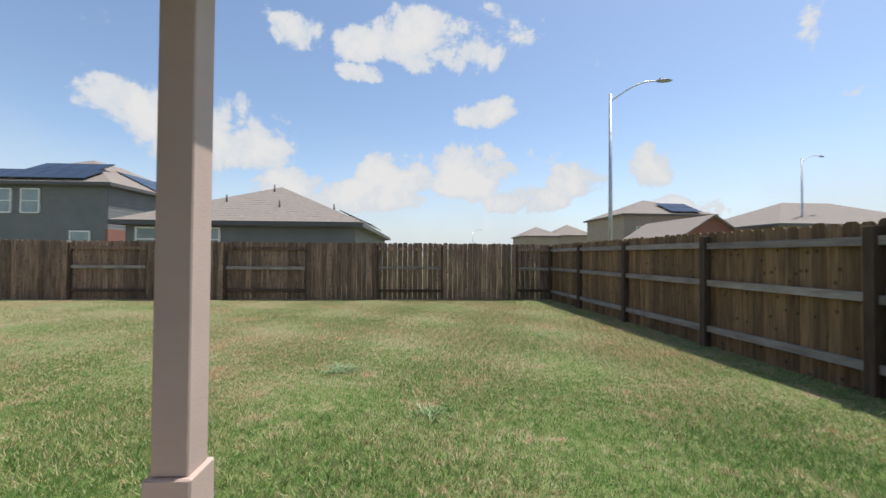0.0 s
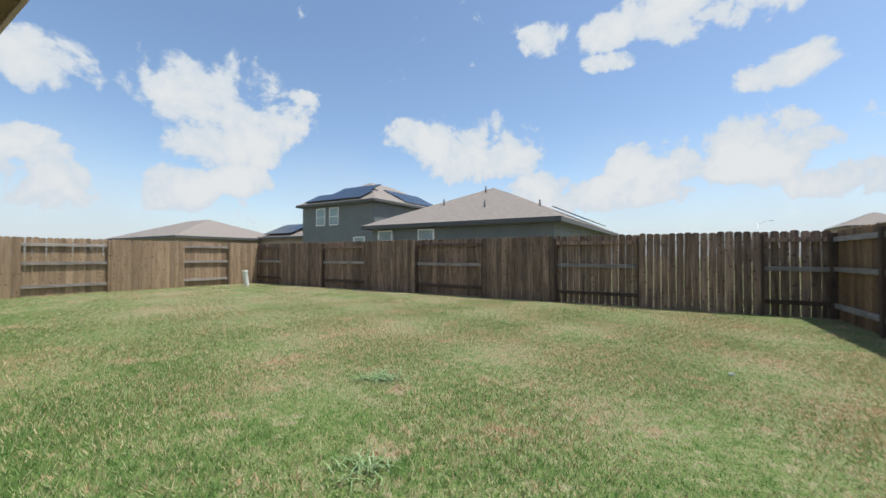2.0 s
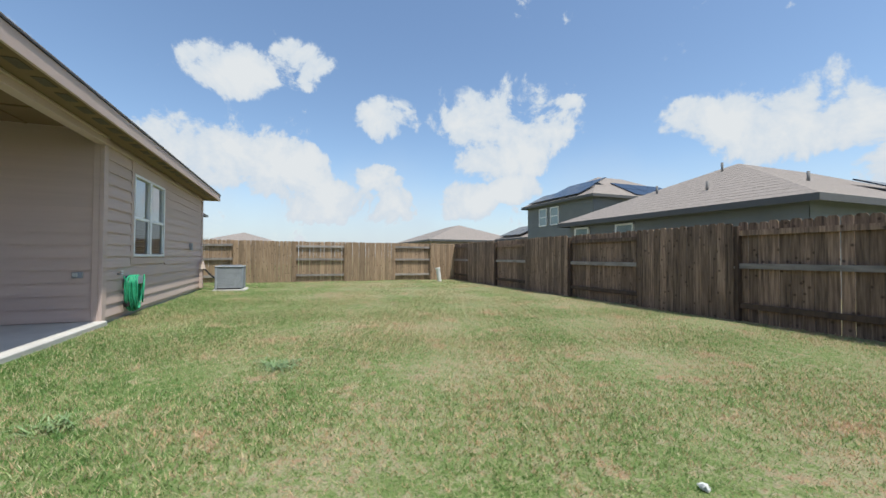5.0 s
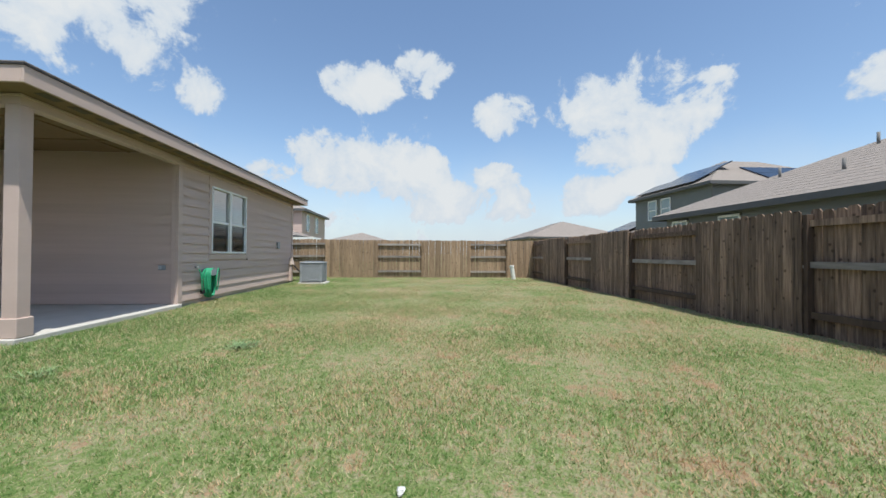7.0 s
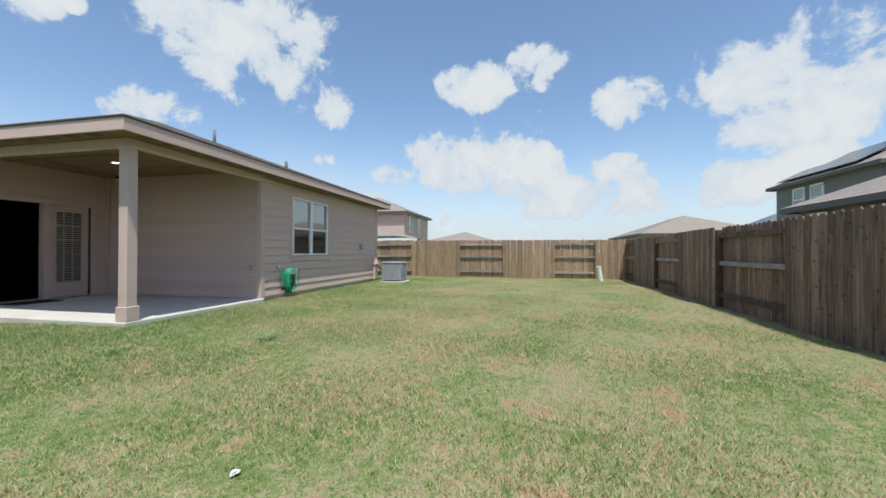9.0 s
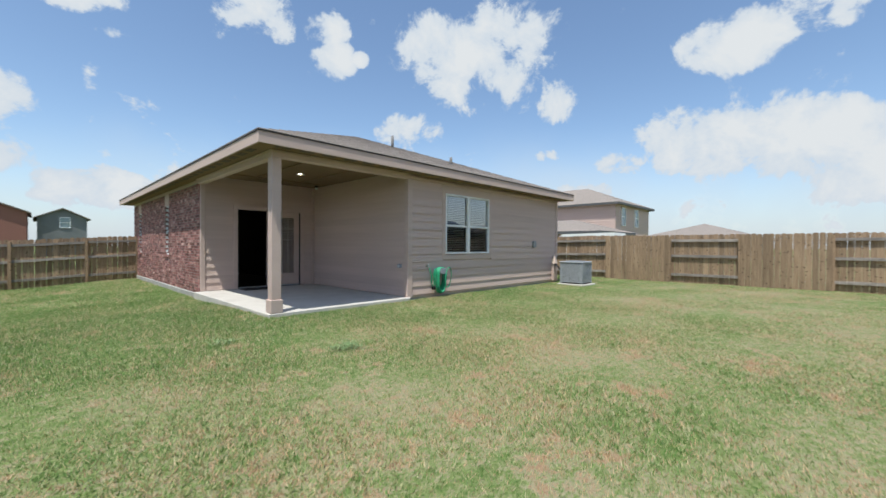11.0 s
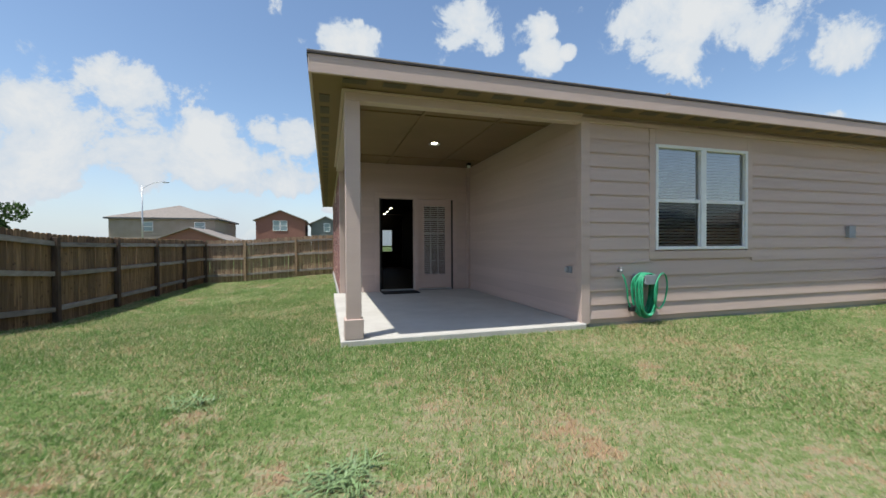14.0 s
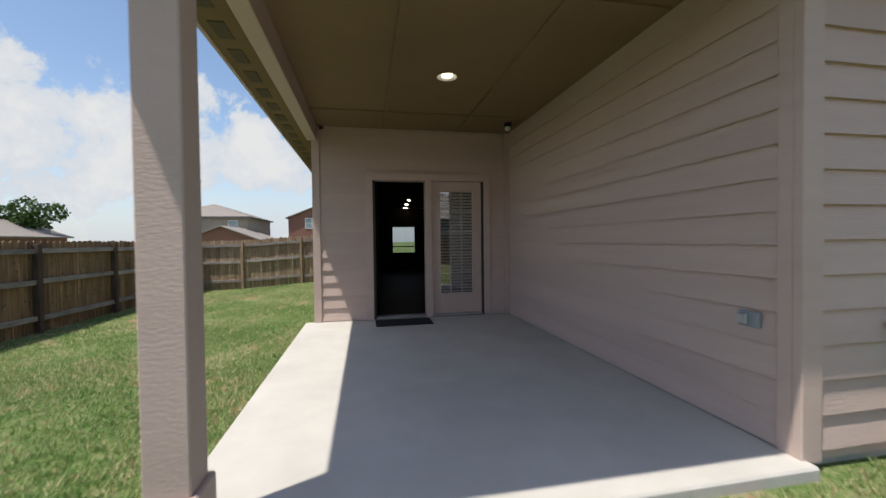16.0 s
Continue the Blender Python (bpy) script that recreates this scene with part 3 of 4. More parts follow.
lst += [(gx0, yf - 0.049, gz0 + (gz1 - gz0) * k / 5 - 0.008, gx1, yf - 0.038, gz0 + (gz1 - gz0) * k / 5 + 0.008) for k in (1, 2, 3, 4)]
boxes('muntin', lst, M_WHITE, leaf)
bm = bmesh.new()
z = gz0 - 0.02
while z < gz1 + 0.02:
    res = bmesh.ops.create_cube(bm, size=1.0)
    bmesh.ops.transform(bm, matrix=pose((gx0 + gx1) / 2, yf - 0.082, z, 18, 0, 0) @ mathutils.Matrix.Diagonal((gx1 - gx0 + 0.06, 0.048, 0.003, 1)), verts=res['verts'])
    z += 0.046
bm_ob('blind', bm, M_BLIND, leaf)
g = mesh_ob('front_pane', [(F_X0, HS + 0.07, 0.8), (F_X1, HS + 0.07, 0.8), (F_X1, HS + 0.07, 1.74), (F_X0, HS + 0.07, 1.74)], [(3, 2, 1, 0)], M_SCREEN, house)
g.visible_shadow = False
boxes('front_sash', [(F_X0, HS + 0.05, 1.0, F_X1, HS + 0.09, 1.04)], M_DARK, house)
# leaf takes the near-black that stands for room shade
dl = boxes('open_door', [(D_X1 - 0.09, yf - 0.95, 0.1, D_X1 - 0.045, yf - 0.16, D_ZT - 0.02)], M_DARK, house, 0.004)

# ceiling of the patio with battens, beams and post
# ceiling panels and battens carry that painted-in shade
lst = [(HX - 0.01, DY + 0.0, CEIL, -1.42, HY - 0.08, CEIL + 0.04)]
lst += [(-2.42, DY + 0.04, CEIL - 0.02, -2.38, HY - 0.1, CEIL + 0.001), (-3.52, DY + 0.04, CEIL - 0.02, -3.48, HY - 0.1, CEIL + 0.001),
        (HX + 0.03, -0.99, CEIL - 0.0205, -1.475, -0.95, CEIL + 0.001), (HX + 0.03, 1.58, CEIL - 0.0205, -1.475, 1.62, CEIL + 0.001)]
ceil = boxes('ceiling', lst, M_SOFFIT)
tagged(ceil, 'taupe panelled patio ceiling with thin batten strips', 'ceiling', kind='structure')
boxes('patio_beam', [(HX + 0.035, HY - 0.07, 2.64, -1.33, HY + 0.06, 2.98), (-1.47, DY + 0.035, 2.64, -1.34, HY - 0.075, 2.98)], M_PAINT, house, 0.006)
boxes('patio_beam_cap', [(HX + 0.035, HY - 0.06, 2.73, -1.30, HY + 0.09, 2.75), (-1.335, DY, 2.73, -1.30, HY - 0.07, 2.75)], M_PAINT, house)
bm = bmesh.new()
add_box(bm, -1.49, 2.36, 0.3, -1.33, 2.52, 2.639, 0.006)
add_box(bm, -1.512, 2.338, SLAB + 0.003, -1.308, 2.542, 0.30, 0.008)
pst = bm_ob('patio_post', bm, M_POST, house)

# eaves: fascia, slotted soffit, drip edge
EX, EY, WX = -0.98, 2.88, -11.3
ET = 2.92
boxes('fascia', [(WX, EY - 0.03, 2.745, EX, EY, ET), (EX - 0.03, HS - 0.4, 2.745, EX, EY - 0.031, ET), (WX, HS - 0.4, 2.745, WX + 0.03, EY - 0.031, ET)], M_PAINT, house, 0.003)
boxes('drip_edge', [(WX - 0.01, EY - 0.05, ET + 0.001, EX + 0.012, EY + 0.014, ET + 0.02), (EX - 0.05, HS - 0.41, ET + 0.001, EX + 0.014, EY - 0.051, ET + 0.02)], M_BRONZE, house)
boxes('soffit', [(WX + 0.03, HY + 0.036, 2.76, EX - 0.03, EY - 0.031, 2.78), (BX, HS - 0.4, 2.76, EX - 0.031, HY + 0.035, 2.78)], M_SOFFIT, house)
M_VENT = mat('vent_slots', (0.10, 0.08, 0.055), (0.13, 0.105, 0.075), scale=50, bump=0.6, bscale=90)
bm = bmesh.new()
add_box(bm, -0.12, -0.055, -0.0045, 0.12, 0.055, 0.0045, 0.002)
vent_me = bm_ob('soffit_vent', bm, M_VENT, house)
vent_me.matrix_world = pose(-1.42, EY - 0.145, 2.757)
def soffit_vent(x, y, turn):
    o = new('soffit_vent', vent_me.data)
    o.matrix_world = pose(x, y, 2.757, 0, 0, turn)
    o.parent = house
for k in range(1, 24):
    soffit_vent(-1.42 - 0.41 * k, EY - 0.145, 0)
for k in range(33):
    soffit_vent(EX - 0.145, 2.18 - 0.41 * k, 90)

def hip_roof(name, x0, y0, x1, y1, z, pitch, m, parent, th=0.0):
    """A hipped roof over a rectangle, with courses stepped down its slopes."""
    w, d = x1 - x0, y1 - y0
    h = min(w, d) / 2
    top = z + h * pitch
    if w <= d:
        r0, r1 = (x0 + w / 2, y0 + h, top), (x0 + w / 2, y1 - h, top)
    else:
        r0, r1 = (x0 + h, y0 + d / 2, top), (x1 - h, y0 + d / 2, top)
    c = [(x0, y0, z), (x1, y0, z), (x1, y1, z), (x0, y1, z)]
    sides = ([c[0], c[1], r0, r0], [c[1], c[2], r1, r0], [c[2], c[3], r1, r1], [c[3], c[0], r0, r1]) if w <= d else \
            ([c[0], c[1], r1, r0], [c[1], c[2], r1, r1], [c[2], c[3], r0, r1], [c[3], c[0], r0, r0])
    vs, fs = [], []
    n = max(4, int(h / 0.28)) if th else 1
    for a, b, u, t in sides:
        a, b, u, t = V(a), V(b), V(u), V(t)
        for i in range(n):
            f0, f1 = i / n, (i + 1) / n
            p = [a.lerp(t, f0), b.lerp(u, f0), b.lerp(u, f1), a.lerp(t, f1)]
            lift = V((0, 0, th))
            k = len(vs)
            vs += [p[0] + lift, p[1] + lift, p[2], p[3]]
            fs.append((k, k + 1, k + 2, k + 3))
            if th:
                vs += [p[0], p[1]]
                fs.append((k + 4, k + 5, k + 1, k))
    k = len(vs)
    vs += [V(q) - V((0, 0, 0.02)) for q in c]
    fs.append((k + 3, k + 2, k + 1, k))
    return mesh_ob(name, vs, fs, m, parent)
hip_roof('roof', WX - 0.01, HS - 0.41, EX + 0.012, EY + 0.012, ET + 0.022, 0.365, M_SHINGLE, house, 0.012)
M_VENTPIPE = flat('weathered_vent_grey', (0.17, 0.165, 0.16), 0.7)
def vent(x, y, z, h, parent):
    bm = bmesh.new()
    bmesh.ops.create_cone(bm, cap_ends=True, segments=12, radius1=0.045, radius2=0.04, depth=h, matrix=mathutils.Matrix.Translation((x, y, z + h / 2)))
    bmesh.ops.create_cone(bm, cap_ends=True, segments=12, radius1=0.14, radius2=0.05, depth=0.1, matrix=mathutils.Matrix.Translation((x, y, z + 0.03)))
    bm_ob('roof_vent', bm, M_VENTPIPE, parent, True)
vent(-6.3, -0.6, ET + 1.16, 0.5, house)
vent(-6.9, 1.3, ET + 0.52, 0.28, house)

# brick side wall: every brick modelled, joined
BRICK_LOOK = dict(scale=3.0, rough=0.9, bump=0.5, bscale=70, c3=(0.28, 0.125, 0.108), var=0.45)
M_BRICK_ONE = mat('single_red_brick', (0.13, 0.058, 0.054), (0.5, 0.33, 0.285), per='object', **BRICK_LOOK)
def near_bricks(singles, H):
    """The bricks next to the patio corner, each an object on a shared mesh."""
    shared = {}
    for ln, x, y, z in singles:
        if ln not in shared:
            bm = bmesh.new()
            add_box(bm, -0.06, -ln, 0, 0, 0, H, 0.003)
            me = bpy.data.meshes.new('brick')
            bm.to_mesh(me)
            bm.free()
            me.materials.append(M_BRICK_ONE)
            shared[ln] = me
        ob = new('brick', shared[ln])
        ob.matrix_world = pose(x, y, z)
        ob.parent = house

def bricks():
    bm_v, bm_f, singles = [], [], []
    L, H, J = 0.195, 0.058, 0.010
    holes = [(-5.375, 0.9, -4.925, 2.7), (-9.725, 0.9, -9.275, 2.7)]
    row = 0
    z = 0.03
    while z + H < 2.72:
        y0 = DY
        first = True
        while y0 > HS:
            ln = L / 2 if (first and row % 2) else L
            y1 = y0 - ln
            if not any(a < (y0 + y1) / 2 < c2 and b < z + H / 2 < d for a, b, c2, d in holes):
                o = rnd.uniform(-0.002, 0.003)
                if y0 > DY - 1.5:
                    singles.append((ln, BX + o, y0, z))
                    y0 = y1 - J
                    first = False
                    continue
                xa, xb = BX - 0.06, BX + o
                k = len(bm_v)
                bm_v.extend([(xa, y0, z), (xb, y0, z), (xb, y0, z + H), (xa, y0, z + H), (xa, y1, z), (xb, y1, z), (xb, y1, z + H), (xa, y1, z + H)])
                bm_f.extend([(k, k + 1, k + 2, k + 3), (k + 5, k + 4, k + 7, k + 6), (k + 1, k + 5, k + 6, k + 2), (k + 3, k + 2, k + 6, k + 7), (k, k + 4, k + 5, k + 1)])
            y0 = y1 - J
            first = False
        z += H + J
        row += 1
    ob = mesh_ob('brick_facing', bm_v, bm_f, M_BRICK, house)
    tagged(ob, 'mottled red brick veneer', kind='stuff')
    near_bricks(singles, H)
    w = 0.15
    segs = []
    edges = [DY - 0.165, -4.925, -5.375, -9.275, -9.725, HS + 0.16]
    for i in range(0, 5):
        a, b = edges[i], edges[i + 1]
        if i % 2 == 0:
            segs.append((BX - w, b, 0.02, BX - 0.006, a, 2.8))
        else:
            segs += [(BX - w, b, 0.02, BX - 0.006, a, 0.9), (BX - w, b, 2.35, BX - 0.006, a, 2.8)]
    boxes('brick_backing', segs, M_MORTAR, house)
    for yc in (-5.15, -9.5):
        w = new('side_window')
        w.parent = house
        y0, y1 = yc - 0.225, yc + 0.225
        boxes('frame', [(BX - 0.09, y0, 0.9, BX - 0.02, y0 + 0.04, 2.35), (BX - 0.09, y1 - 0.04, 0.9, BX - 0.02, y1, 2.35), (BX - 0.09, y0, 0.9, BX - 0.021, y1, 0.94),
                        (BX - 0.09, y0, 2.31, BX - 0.021, y1, 2.35), (BX - 0.09, y0, 1.58, BX - 0.022, y1, 1.62)], M_WHITE, w, 0.003)
        boxes('header_panel', [(BX - 0.06, y0 - 0.01, 2.353, BX + 0.012, y1 + 0.01, 2.698)], M_PAINT, w, 0.003)
        boxes('sill', [(BX - 0.08, y0 - 0.04, 0.83, BX + 0.035, y1 + 0.04, 0.895)], M_BRICK, w, 0.004)
        g = mesh_ob('pane', [(BX - 0.06, y0, 0.9), (BX - 0.06, y1, 0.9), (BX - 0.06, y1, 2.35), (BX - 0.06, y0, 2.35)], [(0, 1, 2, 3)], M_GLASS, w)
        g.visible_shadow = False
    boxes('brick_frieze', [(BX - 0.02, HS, 2.70, BX + 0.025, DY, 2.759)], M_PAINT, house)
bricks()

# ---- patio things ----
def downlight():
    ob = empty('downlight', label='round white recessed patio ceiling light, switched on', category='light')
    bm = bmesh.new()
    bmesh.ops.create_cone(bm, cap_ends=False, segments=32, radius1=0.1, radius2=0.046, depth=0.02, matrix=mathutils.Matrix.Translation((-2.94, 0.22, CEIL - 0.011)))
    bm_ob('trim_ring', bm, M_WHITE, ob, True)
    bm = bmesh.new()
    bmesh.ops.create_cone(bm, cap_ends=True, segments=32, radius1=0.045, radius2=0.045, depth=0.006, matrix=mathutils.Matrix.Translation((-2.94, 0.22, CEIL - 0.006)))
    bm_ob('lens', bm, M_LAMP, ob)
downlight()
def camera_dome():
    ob = empty('ceiling_sensor', label='small white ceiling-corner security sensor under patio roof', category='sensor')
    bm = bmesh.new()
    bmesh.ops.create_cone(bm, cap_ends=True, segments=16, radius1=0.045, radius2=0.05, depth=0.05, matrix=mathutils.Matrix.Translation((-4.1, -1.2, CEIL - 0.034)))
    bm_ob('base', bm, M_DARK, ob)
    bm = bmesh.new()
    bmesh.ops.create_uvsphere(bm, u_segments=16, v_segments=10, radius=0.04, matrix=mathutils.Matrix.Translation((-4.1, -1.2, CEIL - 0.075)))
    bm_ob('dome', bm, M_WHITE, ob, True)
camera_dome()
mt = boxes('door_mat', [(-3.02, DY + 0.12, SLAB + 0.001, -2.24, DY + 0.52, SLAB + 0.016)], M_BLACK, None, 0.005)
tagged(mt, 'black rubber door mat lying on the concrete patio', 'mat')
def outlet(x, y, z):
    ob = empty('wall_outlet', label='grey weatherproof outdoor socket cover on patio siding', category='outlet')
    boxes('plate', [(x, y - 0.065, z - 0.045, x + 0.022, y + 0.065, z + 0.045)], M_GREY, ob, 0.006)
    boxes('cover', [(x + 0.0225, y - 0.05, z - 0.03, x + 0.05, y + 0.01, z + 0.032)], M_STEEL, ob, 0.008)
outlet(HX + 0.008, 2.2, 0.75)
mb = empty('junction_box', label='small grey utility box on the taupe rear siding', category='utility box')
boxes('body', [(-9.5, HY + 0.008, 1.18, -9.36, HY + 0.06, 1.36)], M_GREY, mb, 0.006)
boxes('lid', [(-9.51, HY + 0.0605, 1.17, -9.35, HY + 0.07, 1.37)], M_GREY, mb, 0.003)

def hose():
    """Loops of hose draped over a saddle hanger, sagging into tall ovals, with one loop fallen loose."""
    hx, hz = -5.2, 0.44
    ob = empty('garden_hose', label='coiled green garden hose hung on a wall hanger', category='hose')
    pts = []
    for k in range(13):
        r = rnd.uniform(0.105, 0.155)
        drop = rnd.uniform(0.36, 0.44)
        ox = rnd.uniform(-0.02, 0.02)
        oy = 0.05 + 0.15 * ((k * 0.37) % 1.0)
        for i in range(30):
            a = math.pi / 2 + 2 * math.pi * i / 30
            up = math.sin(a)
            z = hz + 0.26 - r * 1.15 + (r * 1.15 * up if up > 0 else drop * up)
            pts.append((hx + ox + r * math.cos(a) * (1.0 if up > -0.4 else 1.05), HY + oy + 0.015 * math.sin(a * 2 + k), max(z, 0.09)))
    tube('coil', pts, 0.0115, M_HOSE, ob)
    ring = [(hx - 0.17 + 0.15 * math.cos(a) - 0.03 * math.sin(a), HY + 0.2 + 0.05 * math.cos(a), hz + 0.03 + 0.23 * math.sin(a)) for a in [2 * math.pi * i / 36 for i in range(36)]]
    tube('loose_loop', ring, 0.0115, M_HOSE, ob, True)
    a = [(hx + 0.35, HY + 0.09, 0.70), (hx + 0.33, HY + 0.11, 0.64), (hx + 0.295, HY + 0.115, 0.5), (hx + 0.28, HY + 0.11, 0.36), (hx + 0.24, HY + 0.1, 0.27), (hx + 0.17, HY + 0.09, 0.22)]
    tube('loose_end', a, 0.0115, M_HOSE, ob)
    bm = bmesh.new()
    for q in range(9):
        u0, u1 = math.radians(20 + q * 15.5), math.radians(20 + (q + 1) * 15.5)
        m0 = (u0 + u1) / 2
        res = bmesh.ops.create_cube(bm, size=1.0)
        bmesh.ops.transform(bm, matrix=pose(hx + 0.11 * math.cos(m0), HY + 0.11, hz + 0.1 + 0.11 * math.sin(m0), 0, 90 - math.degrees(m0), 0) @ mathutils.Matrix.Diagonal((0.034, 0.2, 0.012, 1)), verts=res['verts'])
    add_box(bm, hx - 0.12, HY + 0.01, hz + 0.06, hx + 0.12, HY + 0.024, hz + 0.25, 0.005)
    add_box(bm, hx - 0.1, HY + 0.206, hz + 0.12, hx + 0.1, HY + 0.218, hz + 0.245, 0.005)
    bm_ob('hanger', bm, M_GREY, ob)
    boxes('hose_fitting', [(hx + 0.15, HY + 0.05, 0.2, hx + 0.24, HY + 0.12, 0.28)], M_BLACK, ob, 0.014)
    fb = empty('hose_tap', label='brass garden tap on the rear siding wall', category='tap')
    bm = bmesh.new()
    bmesh.ops.create_cone(bm, cap_ends=True, segments=12, radius1=0.018, radius2=0.014, depth=0.08, matrix=pose(hx + 0.35, HY + 0.045, 0.74, 90))
    bmesh.ops.create_cone(bm, cap_ends=True, segments=12, radius1=0.03, radius2=0.03, depth=0.012, matrix=pose(hx + 0.35, HY + 0.06, 0.78, 0))
    bm_ob('spout', bm, M_STEEL, fb, True)
hose()

def ac_unit():
    ob = empty('air_conditioner', label='grey louvred air-conditioning condenser on a concrete pad', category='air conditioner')
    x0, y0, x1, y1, zt = -10.98, 2.92, -10.28, 3.66, 0.74
    boxes('pad', [(x0 - 0.08, y0 - 0.05, -0.05, x1 + 0.08, y1 + 0.08, 0.04)], M_SLAB, ob, 0.01)
    boxes('core', [(x0 + 0.03, y0 + 0.03, 0.042, x1 - 0.03, y1 - 0.03, zt - 0.03)], M_DARK, ob)
    for a in (x0, x1 - 0.05):
        for b in (y0, y1 - 0.05):
            boxes('corner_post', [(a, b, 0.042, a + 0.05, b + 0.05, zt - 0.05)], M_GREY, ob, 0.01)
    lst = []
    z = 0.08
    while z < zt - 0.08:
        lst += [(x0 + 0.05, y0 + 0.005, z, x1 - 0.05, y0 + 0.028, z + 0.030), (x0 + 0.05, y1 - 0.028, z, x1 - 0.05, y1 - 0.005, z + 0.030),
                (x0 + 0.005, y0 + 0.05, z, x0 + 0.028, y1 - 0.05, z + 0.030), (x1 - 0.028, y0 + 0.05, z, x1 - 0.005, y1 - 0.05, z + 0.030)]
        z += 0.036
    boxes('louvre', lst, M_GREY, ob, 0.003)
    boxes('top', [(x0 - 0.015, y0 - 0.015, zt - 0.05, x1 + 0.015, y1 + 0.015, zt - 0.005)], M_GREY, ob, 0.018)
    bm = bmesh.new()
    for r in (0.1, 0.17, 0.24, 0.3):
        for i in range(24):
            a, b = 2 * math.pi * i / 24, 2 * math.pi * (i + 1) / 24
            m = ((x0 + x1) / 2 + r * math.cos((a + b) / 2), (y0 + y1) / 2 + r * math.sin((a + b) / 2), zt + 0.012)
            res = bmesh.ops.create_cube(bm, size=1.0)
            bmesh.ops.transform(bm, matrix=pose(*m, 0, 0, math.degrees((a + b) / 2)) @ mathutils.Matrix.Diagonal((0.008, r * 0.27, 0.008, 1)), verts=res['verts'])
    for i in range(8):
        res = bmesh.ops.create_cube(bm, size=1.0)
        bmesh.ops.transform(bm, matrix=pose((x0 + x1) / 2, (y0 + y1) / 2, zt + 0.004, 0, 0, i * 22.5) @ mathutils.Matrix.Diagonal((0.62, 0.008, 0.02, 1)), verts=res['verts'])
    bm_ob('fan_guard', bm, M_GREY, ob)
    boxes('access_panel', [(x1 - 0.2, y1 - 0.004, 0.3, x1 - 0.06, y1 + 0.012, zt - 0.07)], M_GREY, ob, 0.004)
    dc = empty('disconnect_box', label='beige wall hood with black refrigerant lines by condenser', category='utility box')
    bm = bmesh.new()
    bmesh.ops.create_cone(bm, cap_ends=True, segments=4, radius1=0.13, radius2=0.03, depth=0.28, matrix=pose(-10.62, HY + 0.07, 0.78, 0, 0, 45))
    bm_ob('hood', bm, mat('beige_hood', (0.5, 0.4, 0.32), (0.6, 0.48, 0.4)), dc)
    boxes('chase', [(-10.68, HY + 0.012, 0.08, -10.56, HY + 0.1, 0.63)], M_PAINT, dc, 0.004)
    tube('refrigerant_line', [(-10.62, HY + 0.08, 0.66), (-10.62, HY + 0.18, 0.6), (-10.6, HY + 0.28, 0.48), (-10.58, HY + 0.44, 0.34), (-10.56, HY + 0.5, 0.3)], 0.025, M_BLACK, dc)
ac_unit()

def cleanout():
    bm = bmesh.new()
    bmesh.ops.create_cone(bm, cap_ends=True, segments=20, radius1=0.085, radius2=0.085, depth=0.56, matrix=pose(-12.84, 10.8, 0.26, 9, 0, 0))
    bmesh.ops.create_cone(bm, cap_ends=True, segments=20, radius1=0.1, radius2=0.1, depth=0.07, matrix=pose(-12.84, 10.757, 0.53, 9, 0, 0))
    ob = bm_ob('drain_pipe', bm, M_PVC, None, False)
    tagged(ob, 'leaning white plastic drain pipe stub standing in grass', 'pipe')
cleanout()
def weed(name, x, y, r, n, label):
    vs, fs = [], []
    for i in range(n):
        a = rnd.uniform(0, 2 * math.pi)
        bx, by = x + rnd.gauss(0, r * 0.3), y + rnd.gauss(0, r * 0.3)
        l, h, w = rnd.uniform(0.5, 1) * r, rnd.uniform(0.025, 0.055), 0.004
        g0 = float(gz(bx, by))
        k = len(vs)
        px, py = -math.sin(a) * w, math.cos(a) * w
        vs += [(bx - px, by - py, g0), (bx + px, by + py, g0), (bx + px + math.cos(a) * l * 0.5, by + py + math.sin(a) * l * 0.5, g0 + h),
               (bx - px + math.cos(a) * l * 0.5, by - py + math.sin(a) * l * 0.5, g0 + h), (bx + math.cos(a) * l, by + math.sin(a) * l, g0 + h * 0.8)]
        fs += [(k, k + 1, k + 2, k + 3), (k + 3, k + 2, k + 4)]
    ob = mesh_ob(name, vs, fs, mat('weed_leaf', (0.14, 0.22, 0.085), (0.25, 0.34, 0.15), scale=20, rough=0.5, bump=0, per='island'))
    tagged(ob, label, 'weed')
weed('grass_tuft', -1.2, 4.95, 0.24, 110, 'taller blue-green tuft of grass in the lawn')
weed('grass_tuft', -0.25, 3.75, 0.2, 45, 'low blue-green tuft of grass in the lawn')
bm = bmesh.new()
bmesh.ops.create_icosphere(bm, subdivisions=2, radius=0.02, matrix=pose(1.56, 6.8, 0.02) @ mathutils.Matrix.Diagonal((1.3, 0.8, 0.6, 1)))
for v in bm.verts:
    v.co += V((rnd.uniform(-1, 1), rnd.uniform(-1, 1), rnd.uniform(-1, 1))) * 0.007
st = bm_ob('stone', bm, M_MULCH)
tagged(st, 'small pale stone lying on the lawn', 'stone')

